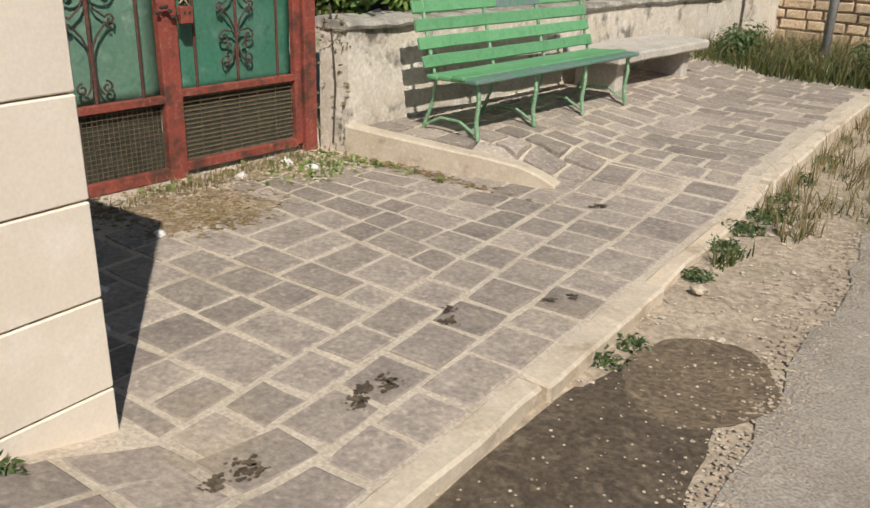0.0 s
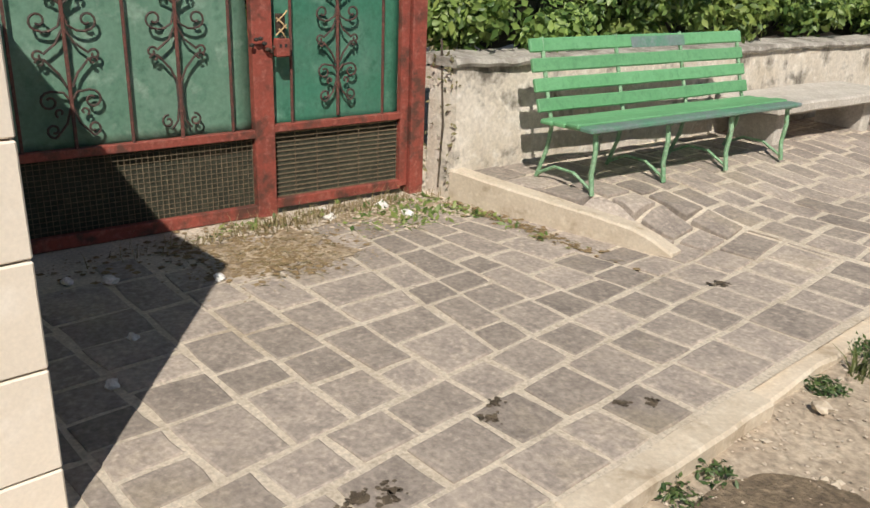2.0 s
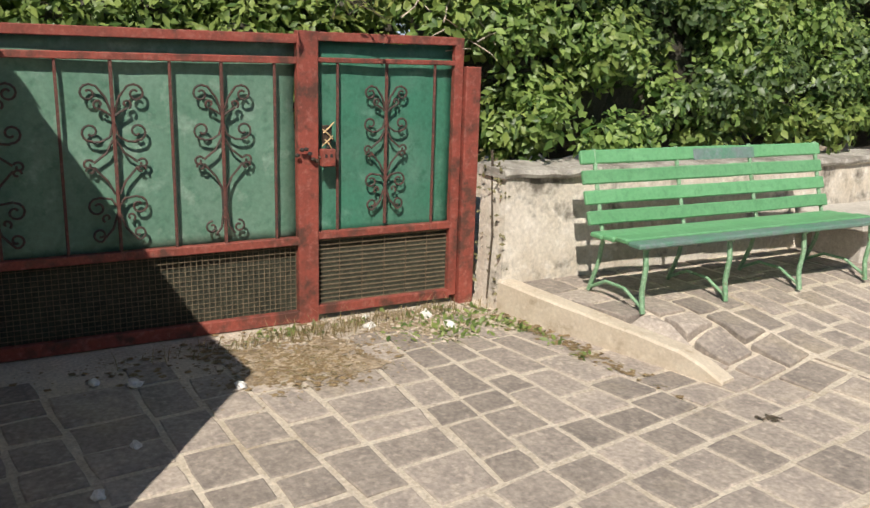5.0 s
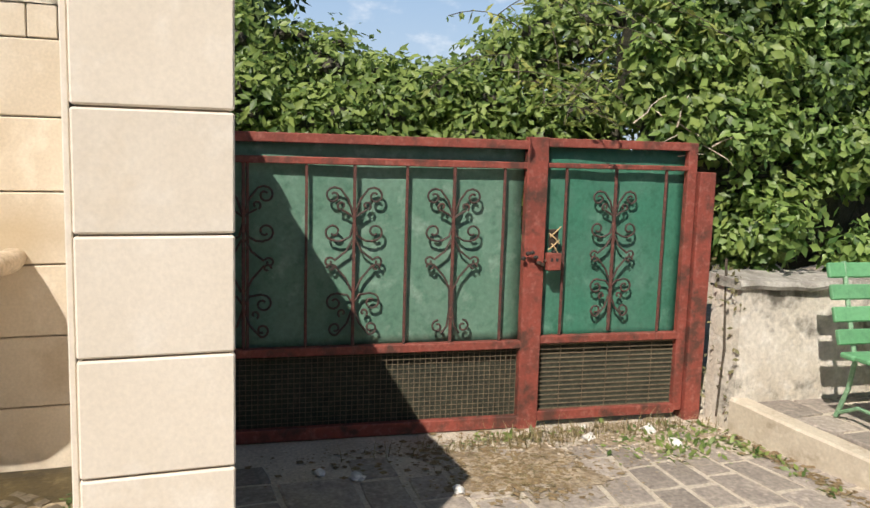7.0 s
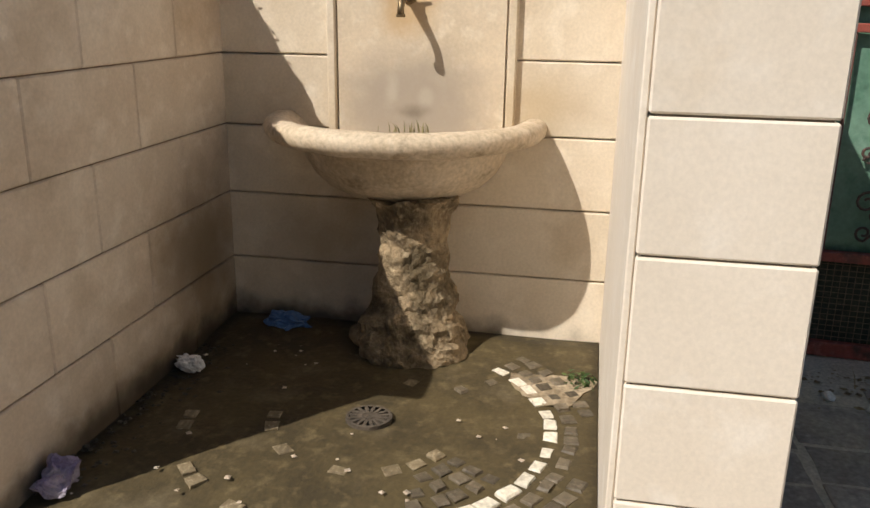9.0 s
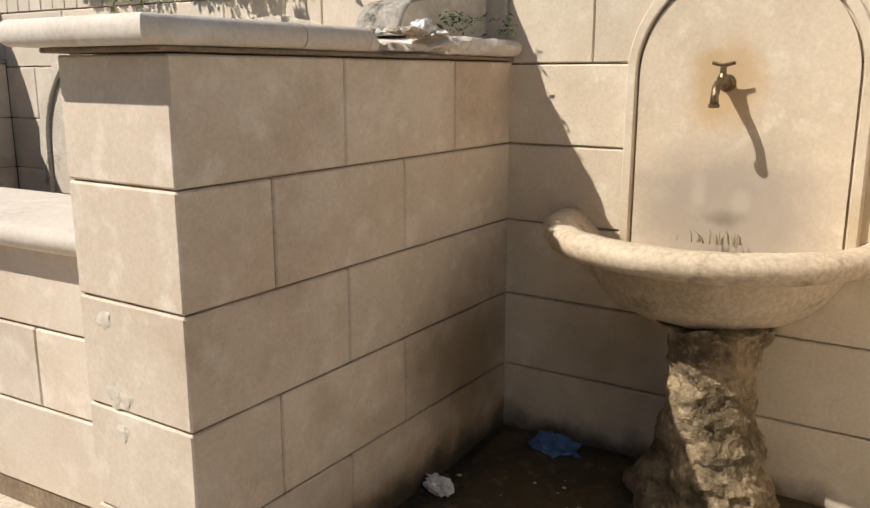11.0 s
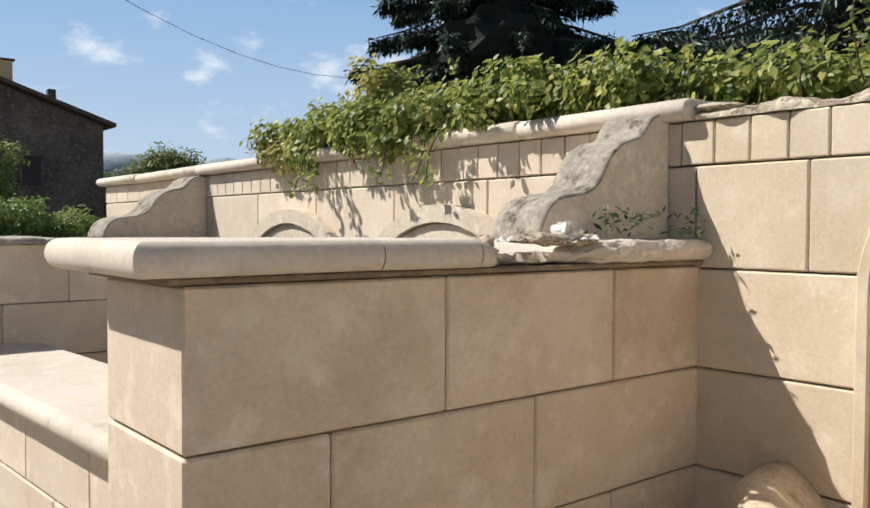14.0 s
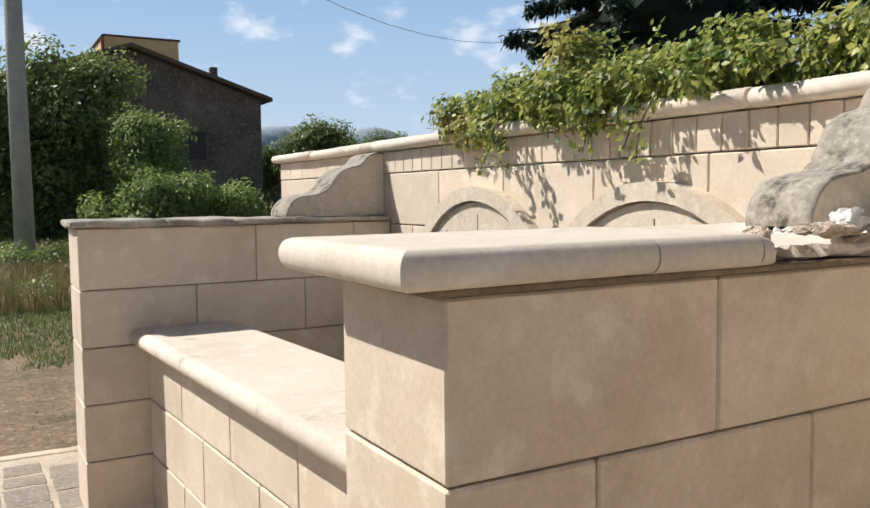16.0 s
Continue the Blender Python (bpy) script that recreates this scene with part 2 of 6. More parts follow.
M = {
    "stone": surface("pale limestone", (0.70, 0.605, 0.49), (0.625, 0.52, 0.405), (0.75, 0.665, 0.555), 2.2, 90, 0.8, 0.12, 0.004, 0.07, stain=(0.46, 0.34, 0.21), stain_scale=1.1, stain_from=(0.6, 0.82), speck=0.06),
    # paler stone of pier 1, lightened further to carry its sunlit contrast
    "stone_pale": surface("pale limestone, lightened for sun", (0.78, 0.695, 0.585), (0.73, 0.64, 0.525), (0.81, 0.735, 0.635), 1.6, 90, 0.8, 0.12, 0.004, 0.04, stain=(0.62, 0.48, 0.31), stain_scale=0.9, stain_from=(0.62, 0.85), speck=0.05),
    "joint": surface("dark joint", (0.20, 0.15, 0.10), (0.28, 0.21, 0.14), scale=4, rough=0.95, bump=0.4),
    "cap": surface("worn coping stone", (0.71, 0.635, 0.545), (0.63, 0.55, 0.46), (0.75, 0.685, 0.60), 2.2, 70, 0.8, 0.2, 0.005, 0.05, stain=(0.34, 0.27, 0.20), stain_scale=6.0, stain_from=(0.60, 0.78), speck=0.08),
    "lichen": surface("weathered stone with lichen", (0.36, 0.325, 0.275), (0.27, 0.24, 0.20), (0.46, 0.42, 0.36), 9, 55, 0.95, 0.4, 0.006, stain=(0.11, 0.093, 0.07), stain_scale=14, stain_from=(0.54, 0.64), speck=0.22),
    "rock": surface("rough mossy rock", (0.34, 0.25, 0.145), (0.14, 0.10, 0.055), (0.43, 0.34, 0.215), 8, 35, 0.8, 0.9, 0.03, stain=(0.10, 0.072, 0.035), stain_scale=5, stain_from=(0.5, 0.64)),
    "basin": surface("stained basin stone", (0.58, 0.475, 0.345), (0.47, 0.37, 0.25), (0.63, 0.53, 0.40), 4, 60, 0.8, 0.35, 0.006, stain=(0.20, 0.145, 0.085), stain_scale=7, stain_from=(0.57, 0.72), speck=0.2),
    "damp": surface("drying brown gravel", (0.185, 0.138, 0.088), (0.14, 0.103, 0.066), (0.25, 0.19, 0.125), 6, 45, 0.8, 0.8, 0.02, speck=0.4),
    "rubble": surface("broken rubble", (0.62, 0.52, 0.41), (0.46, 0.36, 0.26), (0.7, 0.62, 0.52), 12, 40, 0.95, 0.9, 0.03),
    "setts": surface("grey stone setts", (0.345, 0.292, 0.244), (0.258, 0.219, 0.187), (0.432, 0.362, 0.297), 6, 45, 0.8, 0.5, 0.008, 0.22, stain=(0.40, 0.33, 0.235), stain_scale=1.3, stain_from=(0.55, 0.75), speck=0.25),
    "mortar": surface("pale mortar", (0.56, 0.485, 0.385), (0.47, 0.40, 0.31), (0.60, 0.53, 0.43), 5, 60, 0.95, 0.5, 0.008, stain=(0.34, 0.27, 0.18), stain_scale=1.6),
    "kerb": surface("pale kerb stone", (0.62, 0.53, 0.41), (0.52, 0.43, 0.32), (0.68, 0.6, 0.48), 5, 60, 0.85, 0.3, 0.006, 0.08, speck=0.09, stain=(0.36, 0.28, 0.19), stain_scale=5, stain_from=(0.56, 0.72)),
    "dirt": surface("dry gravelly dirt", (0.43, 0.35, 0.26), (0.35, 0.28, 0.205), (0.52, 0.435, 0.33), 2.5, 30, 0.95, 0.7, 0.012, stain=(0.10, 0.12, 0.04), stain_scale=0.35, stain_from=(0.52, 0.62), speck=0.35),
    "asphalt": surface("worn pale asphalt", (0.37, 0.325, 0.27), (0.31, 0.27, 0.22), (0.43, 0.38, 0.315), 3, 80, 0.85, 0.8, 0.012, speck=0.35),
    "wet": surface("wet dark gravel", (0.115, 0.088, 0.06), (0.085, 0.064, 0.043), (0.17, 0.135, 0.09), 6, 45, 0.6, 0.7, 0.01, speck=0.45),
    "red": surface("rusty red paint", (0.285, 0.066, 0.045), (0.20, 0.052, 0.036), (0.34, 0.12, 0.09), 7, 60, 0.6, 0.25, 0.004, stain=(0.10, 0.042, 0.03), stain_scale=8, stain_from=(0.50, 0.64), speck=0.15),
    "curl": surface("blackened wrought iron", (0.065, 0.045, 0.036), (0.045, 0.036, 0.030), (0.14, 0.06, 0.045), 14, 70, 0.7, 0.4, 0.004),
    "bar": surface("rusted iron bar", (0.135, 0.047, 0.035), (0.075, 0.04, 0.033), (0.20, 0.09, 0.068), 12, 70, 0.7, 0.4, 0.004, stain=(0.07, 0.04, 0.03), stain_scale=14),
    "sheet": surface("faded green sheet metal", (0.118, 0.235, 0.165), (0.15, 0.265, 0.195), (0.08, 0.185, 0.125), 3, 40, 0.55, 0.2, 0.004, stain=(0.27, 0.38, 0.30), stain_scale=7, stain_from=(0.56, 0.75), speck=0.14),
    "sheet_new": surface("bright green sheet metal", (0.048, 0.185, 0.118), (0.085, 0.205, 0.145), (0.034, 0.135, 0.084), 3, 40, 0.5, 0.2, 0.004, stain=(0.14, 0.30, 0.22), stain_scale=6, stain_from=(0.58, 0.75), speck=0.12),
    "lower": surface("dusty lower sheet", (0.055, 0.058, 0.038), (0.038, 0.042, 0.028), (0.085, 0.078, 0.052), 6, 40, 0.9, 0.2, 0.004),
    "mesh": surface("rusted wire", (0.19, 0.145, 0.09), (0.13, 0.10, 0.062), scale=20, rough=0.8, bump=0.2),
    "bench": surface("green painted wood", (0.13, 0.34, 0.155), (0.16, 0.38, 0.185), (0.11, 0.28, 0.13), 5, 50, 0.5, 0.15, 0.003, 0.08, speck=0.10),
    "bench_grey": surface("bare grey board", (0.16, 0.21, 0.20), (0.10, 0.25, 0.16), (0.20, 0.24, 0.24), 4, 50, 0.5, 0.2, 0.003, speck=0.15),
    "bench_iron": surface("green painted iron", (0.24, 0.40, 0.24), (0.16, 0.33, 0.17), (0.32, 0.45, 0.31), 12, 60, 0.55, 0.3, 0.004, stain=(0.16, 0.11, 0.06), stain_scale=14, stain_from=(0.58, 0.7)),
    "concrete": surface("pale concrete slab", (0.52, 0.48, 0.42), (0.44, 0.40, 0.34), (0.60, 0.56, 0.50), 5, 60, 0.9, 0.4, 0.008, speck=0.15),
    "plaster": surface("peeling white plaster", (0.66, 0.60, 0.51), (0.55, 0.48, 0.38), (0.74, 0.69, 0.61), 3, 40, 0.92, 0.6, 0.012, stain=(0.17, 0.15, 0.12), stain_scale=3.2, stain_from=(0.55, 0.68), speck=0.15),
    "plaster_cap": surface("blackened wall coping", (0.42, 0.39, 0.34), (0.20, 0.18, 0.15), (0.5, 0.46, 0.4), 5, 40, 0.95, 0.6, 0.012),
    "brick_wall": surface("warm rubble stone", (0.52, 0.40, 0.27), (0.42, 0.31, 0.20), (0.60, 0.49, 0.35), 5, 30, 0.95, 0.8, 0.02, 0.2),
    # wet soil; the same dark colour paints the shade inside the hedges
    "soil": surface("dark wet soil and leaf-gap shade", (0.05, 0.045, 0.03), (0.035, 0.03, 0.02), (0.09, 0.07, 0.045), 5, 40, 0.6, 0.9, 0.02),
    "mud": surface("wet muddy floor", (0.082, 0.060, 0.024), (0.048, 0.035, 0.014), (0.13, 0.097, 0.045), 4, 50, 0.72, 0.4, 0.008, stain=(0.16, 0.125, 0.07), stain_scale=2.3, speck=0.2),
    "cobble": surface("small brown cobbles", (0.125, 0.10, 0.066), (0.09, 0.07, 0.045), (0.17, 0.14, 0.10), 9, 60, 0.6, 0.5, 0.006, 0.3),
    "white_cobble": surface("white cobbles", (0.68, 0.63, 0.52), (0.6, 0.54, 0.43), (0.75, 0.7, 0.6), 9, 60, 0.7, 0.4, 0.005, 0.12),
    "iron": surface("dark iron", (0.06, 0.055, 0.05), (0.10, 0.07, 0.05), scale=15, rough=0.6, metal=0.6, bump=0.3),
    "brass": surface("tarnished brass", (0.22, 0.16, 0.09), (0.12, 0.09, 0.05), scale=20, rough=0.45, metal=0.8, bump=0.2),
    "bark": surface("dark bark", (0.11, 0.085, 0.06), (0.07, 0.055, 0.04), scale=9, fine=30, rough=0.95, bump=0.9, depth=0.02),
    "pole": surface("grey concrete pole", (0.34, 0.34, 0.32), (0.28, 0.28, 0.26), scale=3, rough=0.9, bump=0.3),
    "house": surface("dark weathered masonry", (0.115, 0.098, 0.08), (0.075, 0.064, 0.053), (0.17, 0.145, 0.12), 1.1, 8, 0.95, 0.6, 0.05, stain=(0.2, 0.17, 0.14), stain_scale=0.5),
    "house_dark": surface("dark window void", (0.02, 0.02, 0.02), (0.03, 0.028, 0.025), scale=3, rough=0.7, bump=0.1),
    "roof": surface("old roof tiles", (0.10, 0.07, 0.055), (0.08, 0.06, 0.05), scale=3, fine=12, rough=0.9, bump=0.7, depth=0.05),
    "ochre": surface("ochre render", (0.62, 0.45, 0.24), (0.54, 0.39, 0.2), scale=2, rough=0.9, bump=0.2),
    # haze of the distance is put into the hill's own colour
    "hill": surface("hazy blue hill", (0.36, 0.43, 0.48), (0.31, 0.38, 0.43), scale=0.02, fine=0.3, rough=1.0, bump=0.0),
    "cloud": cloud_sheet(),
    "litter": surface("white litter", (0.78, 0.76, 0.72), (0.7, 0.67, 0.62), scale=20, rough=0.7, bump=0.3),
    "blue_litter": surface("blue plastic litter", (0.06, 0.13, 0.30), (0.10, 0.2, 0.4), scale=20, rough=0.4, bump=0.3),
    "violet_litter": surface("violet cloth rag", (0.22, 0.18, 0.30), (0.35, 0.31, 0.36), scale=20, rough=0.9, bump=0.5),
    "brown_leaf": surface("dry leaf litter", (0.26, 0.18, 0.09), (0.18, 0.12, 0.06), (0.34, 0.27, 0.15), 15, 40, 0.9, 0.4, 0.005, 0.3),
    "hedge": leafy("hedge leaves", (0.060, 0.130, 0.030), (0.36, 0.49, 0.13), 0.42),
    "lichen_pale": surface("pale weathered stone", (0.66, 0.585, 0.475), (0.58, 0.50, 0.40), (0.71, 0.64, 0.54), 5, 60, 0.95, 0.4, 0.006, stain=(0.24, 0.20, 0.155), stain_scale=7, stain_from=(0.6, 0.74), speck=0.1),
    "niche": niche_slab(),
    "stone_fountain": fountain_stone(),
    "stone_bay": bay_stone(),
    "earth": surface("trodden brown earth", (0.23, 0.17, 0.11), (0.15, 0.11, 0.07), (0.32, 0.25, 0.17), 3.0, 30, 0.95, 0.8, 0.02, stain=(0.09, 0.085, 0.04), stain_scale=1.0, stain_from=(0.55, 0.7), speck=0.4),
    "muddy_cobble": surface("mud-covered cobbles", (0.21, 0.165, 0.098), (0.14, 0.105, 0.058), (0.32, 0.265, 0.175), 14, 60, 0.7, 0.5, 0.006, 0.25),
    "silt": surface("drying pale silt", (0.36, 0.285, 0.19), (0.24, 0.185, 0.115), (0.45, 0.37, 0.26), 8, 50, 0.9, 0.6, 0.01, stain=(0.16, 0.12, 0.07), stain_scale=5, stain_from=(0.5, 0.65), speck=0.3),
    # near-black paint for the shade inside the conifer
    "bough_shade": surface("deep conifer shade", (0.010, 0.016, 0.010), (0.016, 0.022, 0.014), scale=3, rough=1.0, bump=0.0),
    "crust": surface("broken pale mortar", (0.58, 0.51, 0.41), (0.40, 0.33, 0.245), (0.68, 0.61, 0.51), 16, 50, 0.95, 0.9, 0.02, stain=(0.17, 0.13, 0.09), stain_scale=11, stain_from=(0.58, 0.7)),
    "drift": surface("drifted dry soil", (0.40, 0.315, 0.215), (0.27, 0.20, 0.125), (0.48, 0.39, 0.28), 9, 55, 0.95, 0.8, 0.012, stain=(0.20, 0.145, 0.085), stain_scale=5, stain_from=(0.5, 0.66), speck=0.4),
    "olive_grass": leafy("olive dry grass", (0.115, 0.109, 0.040), (0.345, 0.299, 0.127), 0.3),
    "leaf_green": leafy("fresh green grass", (0.06, 0.11, 0.025), (0.20, 0.27, 0.07), 0.35),
    "hedge_pale": leafy("pale bright leaves", (0.080, 0.150, 0.034), (0.37, 0.46, 0.125), 0.45),
    "hedge_dark": leafy("dark tree leaves", (0.040, 0.081, 0.025), (0.127, 0.184, 0.057), 0.3),
    "vine": leafy("yellow-green vine leaves", (0.068, 0.140, 0.031), (0.517, 0.528, 0.146), 0.45),
    "vine_pale": leafy("yellowed vine leaves", (0.30, 0.31, 0.08), (0.66, 0.60, 0.24), 0.45),
    "needles": leafy("dark conifer needles", (0.010, 0.026, 0.016), (0.030, 0.060, 0.032), 0.1),
    "bush": leafy("olive bush leaves", (0.101, 0.171, 0.047), (0.342, 0.420, 0.124), 0.45),
    "tree_far": leafy("dark tree leaves", (0.080, 0.120, 0.038), (0.28, 0.34, 0.11), 0.45),
    "dry_ivy": leafy("dusty drying ivy", (0.11, 0.10, 0.04), (0.30, 0.27, 0.13), 0.3),
    "dry_grass": leafy("dry grass", (0.20, 0.16, 0.075), (0.38, 0.31, 0.16), 0.3),
    "green_grass": leafy("green grass", (0.05, 0.075, 0.022), (0.17, 0.19, 0.06), 0.3),
}


# ---- builders ----
def part(name, bm, material, parent=None, label="", smooth=False):
    """Links a bmesh as one mesh object, under a thing or a part where one is given."""
    data = bpy.data.meshes.new(name)
    bm.to_mesh(data)
    bm.free()
    data.materials.append(M[material])
    if smooth:
        for p in data.polygons:
            p.use_smooth = True
    ob = new(name, data)
    ob.parent = parent
    return tagged(ob, label)


def pydata(name, verts, faces, material, parent=None, label="", smooth=False):
    data = bpy.data.meshes.new(name)
    data.from_pydata([tuple(v) for v in verts], [], faces)
    data.materials.append(M[material])
    if smooth:
        for p in data.polygons:
            p.use_smooth = True
    ob = new(name, data)
    ob.parent = parent
    return tagged(ob, label)


def thing(name, label, category, group="", kind="", at=(0, 0, 0)):
    """An empty at a thing's base, under which its parts hang."""
    ob = tagged(new(name), label, category, group, kind)
    ob.location = at
    bpy.context.view_layer.update()
    return ob


def under(parent, ob):
    """Hangs a mesh that is built in world places under a parent that stands elsewhere."""
    ob.parent = parent
    ob.matrix_parent_inverse = Matrix.Translation(parent.location).inverted()
    return ob


def box(x0, x1, y0, y1, z0, z1, bevel=0.0, bm=None, turn=None):
    """A box with chamfered edges, added to bm."""
    own = bmesh.new()
    bmesh.ops.create_cube(own, size=1)
    for v in own.verts:
        v.co = Vector(((x0 + x1) / 2 + v.co.x * (x1 - x0), (y0 + y1) / 2 + v.co.y * (y1 - y0), (z0 + z1) / 2 + v.co.z * (z1 - z0)))
    if bevel:
        bmesh.ops.bevel(own, geom=own.edges[:], offset=bevel, segments=1, affect="EDGES")
    if turn:
        own.transform(turn)
    return merge(bm, own)


def merge(bm, own):
    if bm is None:
        return own
    data = bpy.data.meshes.new("scratch")
    own.to_mesh(data)
    own.free()
    bm.from_mesh(data)
    bpy.data.meshes.remove(data)
    return bm


def prism(profile, y0, y1, axis="y", bm=None, bevel=0.0):
    """Extrudes a closed profile of (a, z) along an axis: along y, a is x; along x, a is y."""
    own = bmesh.new()
    def put(a, z, s):
        return own.verts.new((a, s, z) if axis == "y" else (s, a, z))
    one, two = [put(a, z, y0) for a, z in profile], [put(a, z, y1) for a, z in profile]
    count = len(profile)
    for i in range(count):
        own.faces.new((one[i], one[(i + 1) % count], two[(i + 1) % count], two[i]))
    caps = [own.faces.new(one), own.faces.new(two)]
    bmesh.ops.recalc_face_normals(own, faces=own.faces[:])
    if bevel:
        edges = [e for f in caps for e in f.edges]
        bmesh.ops.bevel(own, geom=edges, offset=bevel, segments=1, affect="EDGES")
    return merge(bm, own)


def tube(points, radius, sides=6, bm=None, flat=1.0):
    """A rod along points; radius may be a list."""
    own = bmesh.new()
    pts = [Vector(p) for p in points]
    rings = []
    side = None
    for i, p in enumerate(pts):
        way = (pts[min(i + 1, len(pts) - 1)] - pts[max(i - 1, 0)]).normalized()
        if side is None:
            side = way.orthogonal().normalized()
        side = (side - way * side.dot(way)).normalized()
        up = way.cross(side)
        r = radius[i] if isinstance(radius, (list, tuple)) else radius
        rings.append([own.verts.new(p + r * (math.cos(2 * math.pi * k / sides) * side + flat * math.sin(2 * math.pi * k / sides) * up)) for k in range(sides)])
    for a, b in zip(rings, rings[1:]):
        for k in range(sides):
            own.faces.new((a[k], a[(k + 1) % sides], b[(k + 1) % sides], b[k]))
    own.faces.new(rings[0][::-1])
    own.faces.new(rings[-1])
    return merge(bm, own)


def lathe(profile, centre, start, end, steps, squash=1.0, bm=None):
    """Turns a profile of (r, z) about an upright axis from one angle to another."""
    own = bmesh.new()
    whole = abs(end - start) > 359
    rings = []
    for k in range(steps if whole else steps + 1):
        a = radians(start + (end - start) * k / steps)
        rings.append([own.verts.new((centre[0] + squash * r * math.cos(a), centre[1] + r * math.sin(a), centre[2] + z)) for r, z in profile])
    pairs = list(zip(rings, rings[1:])) + ([(rings[-1], rings[0])] if whole else [])
    for a, b in pairs:
        for k in range(len(profile) - 1):
            own.faces.new((a[k], b[k], b[k + 1], a[k + 1]))
    bmesh.ops.remove_doubles(own, verts=own.verts[:], dist=1e-4)
    bmesh.ops.recalc_face_normals(own, faces=own.faces[:])
    return merge(bm, own)


def roughen(bm, amount, size, seed=0.0):
    for v in bm.verts:
        p = v.co * size + Vector((seed, seed * 1.7, -seed))
        v.co += Vector((noise.noise(p), noise.noise(p + Vector((9.1, 3.3, 5.7))), noise.noise(p + Vector((2.2, 8.8, 1.1))))) * amount
    return bm


def blob(centre, size, detail=3, amount=0.2, freq=2.0, bm=None, seed=0.0):
    own = bmesh.new()
    bmesh.ops.create_icosphere(own, subdivisions=detail, radius=1)
    for v in own.verts:
        f = 1 + amount * noise.fractal(v.co * freq + Vector((seed, seed * 2, seed * 3)), 1.0, 2.0, 3)
        v.co = Vector((centre[0] + size[0] * v.co.x * f, centre[1] + size[1] * v.co.y * f, centre[2] + size[2] * v.co.z * f))
    return merge(bm, own)


rng = np.random.default_rng(7)


def leaves(name, spots, normals, size, material, parent=None, label="", droop=0.3, width=0.5, smooth=False):
    """One mesh of many folded leaves, one at each spot, facing roughly along the normals."""
    spots, normals = np.asarray(spots, float), np.asarray(normals, float)
    count = len(spots)
    normals = normals + rng.normal(0, 0.55, (count, 3))
    normals /= np.linalg.norm(normals, axis=1, keepdims=True) + 1e-9
    way = rng.normal(0, 1, (count, 3)) - np.array([0, 0, droop * 2])
    way -= normals * (way * normals).sum(1, keepdims=True)
    way /= np.linalg.norm(way, axis=1, keepdims=True) + 1e-9
    side = np.cross(normals, way)
    long = (size * rng.uniform(0.6, 1.3, count))[:, None]
    mid = spots + way * long * 0.45 - normals * long * 0.06
    verts = np.stack([spots, mid + side * long * width * 0.5 + normals * long * 0.08, spots + way * long, mid - side * long * width * 0.5 + normals * long * 0.08, mid], 1).reshape(-1, 3)
    base = np.arange(count) * 5
    faces = np.concatenate([np.stack([base, base + 1, base + 4], 1), np.stack([base + 1, base + 2, base + 4], 1), np.stack([base + 2, base + 3, base + 4], 1), np.stack([base + 3, base, base + 4], 1)])
    data = bpy.data.meshes.new(name)
    data.vertices.add(len(verts))
    data.vertices.foreach_set("co", verts.ravel())
    data.loops.add(faces.size)
    data.loops.foreach_set("vertex_index", faces.ravel().astype(np.int32))
    data.polygons.add(len(faces))
    data.polygons.foreach_set("loop_start", (np.arange(len(faces)) * 3).astype(np.int32))
    data.update(calc_edges=True)
    data.validate()
    data.materials.append(M[material])
    ob = new(name, data)
    ob.parent = parent
    return tagged(ob, label)


def crown_spots(clumps, per_area, shell=0.25):
    """Leaf places on the outside of a set of clumps, each (x, y, z, rx, ry, rz)."""
    spots, normals = [], []
    for x, y, z, rx, ry, rz in clumps:
        count = int(per_area * 4 * math.pi * ((rx * ry) ** 1.6 / 3 + (rx * rz) ** 1.6 / 3 + (ry * rz) ** 1.6 / 3) ** (1 / 1.6))
        d = rng.normal(0, 1, (count, 3))
        d /= np.linalg.norm(d, axis=1, keepdims=True)
        wave = 1 + 0.18 * np.sin(d[:, :1] * 7 + x * 3) * np.cos(d[:, 1:2] * 6 + y * 5) + 0.12 * np.sin(d[:, 2:3] * 9 + z)
        r = wave * (1 - shell * rng.random((count, 1)) ** 2 + 0.12 * rng.random((count, 1)) ** 4)
        spots.append(np.array([x, y, z]) + d * r * np.array([rx, ry, rz]))
        normals.append(d + np.array([0.42, -0.36, 0.6]))
    return np.concatenate(spots), np.concatenate(normals)


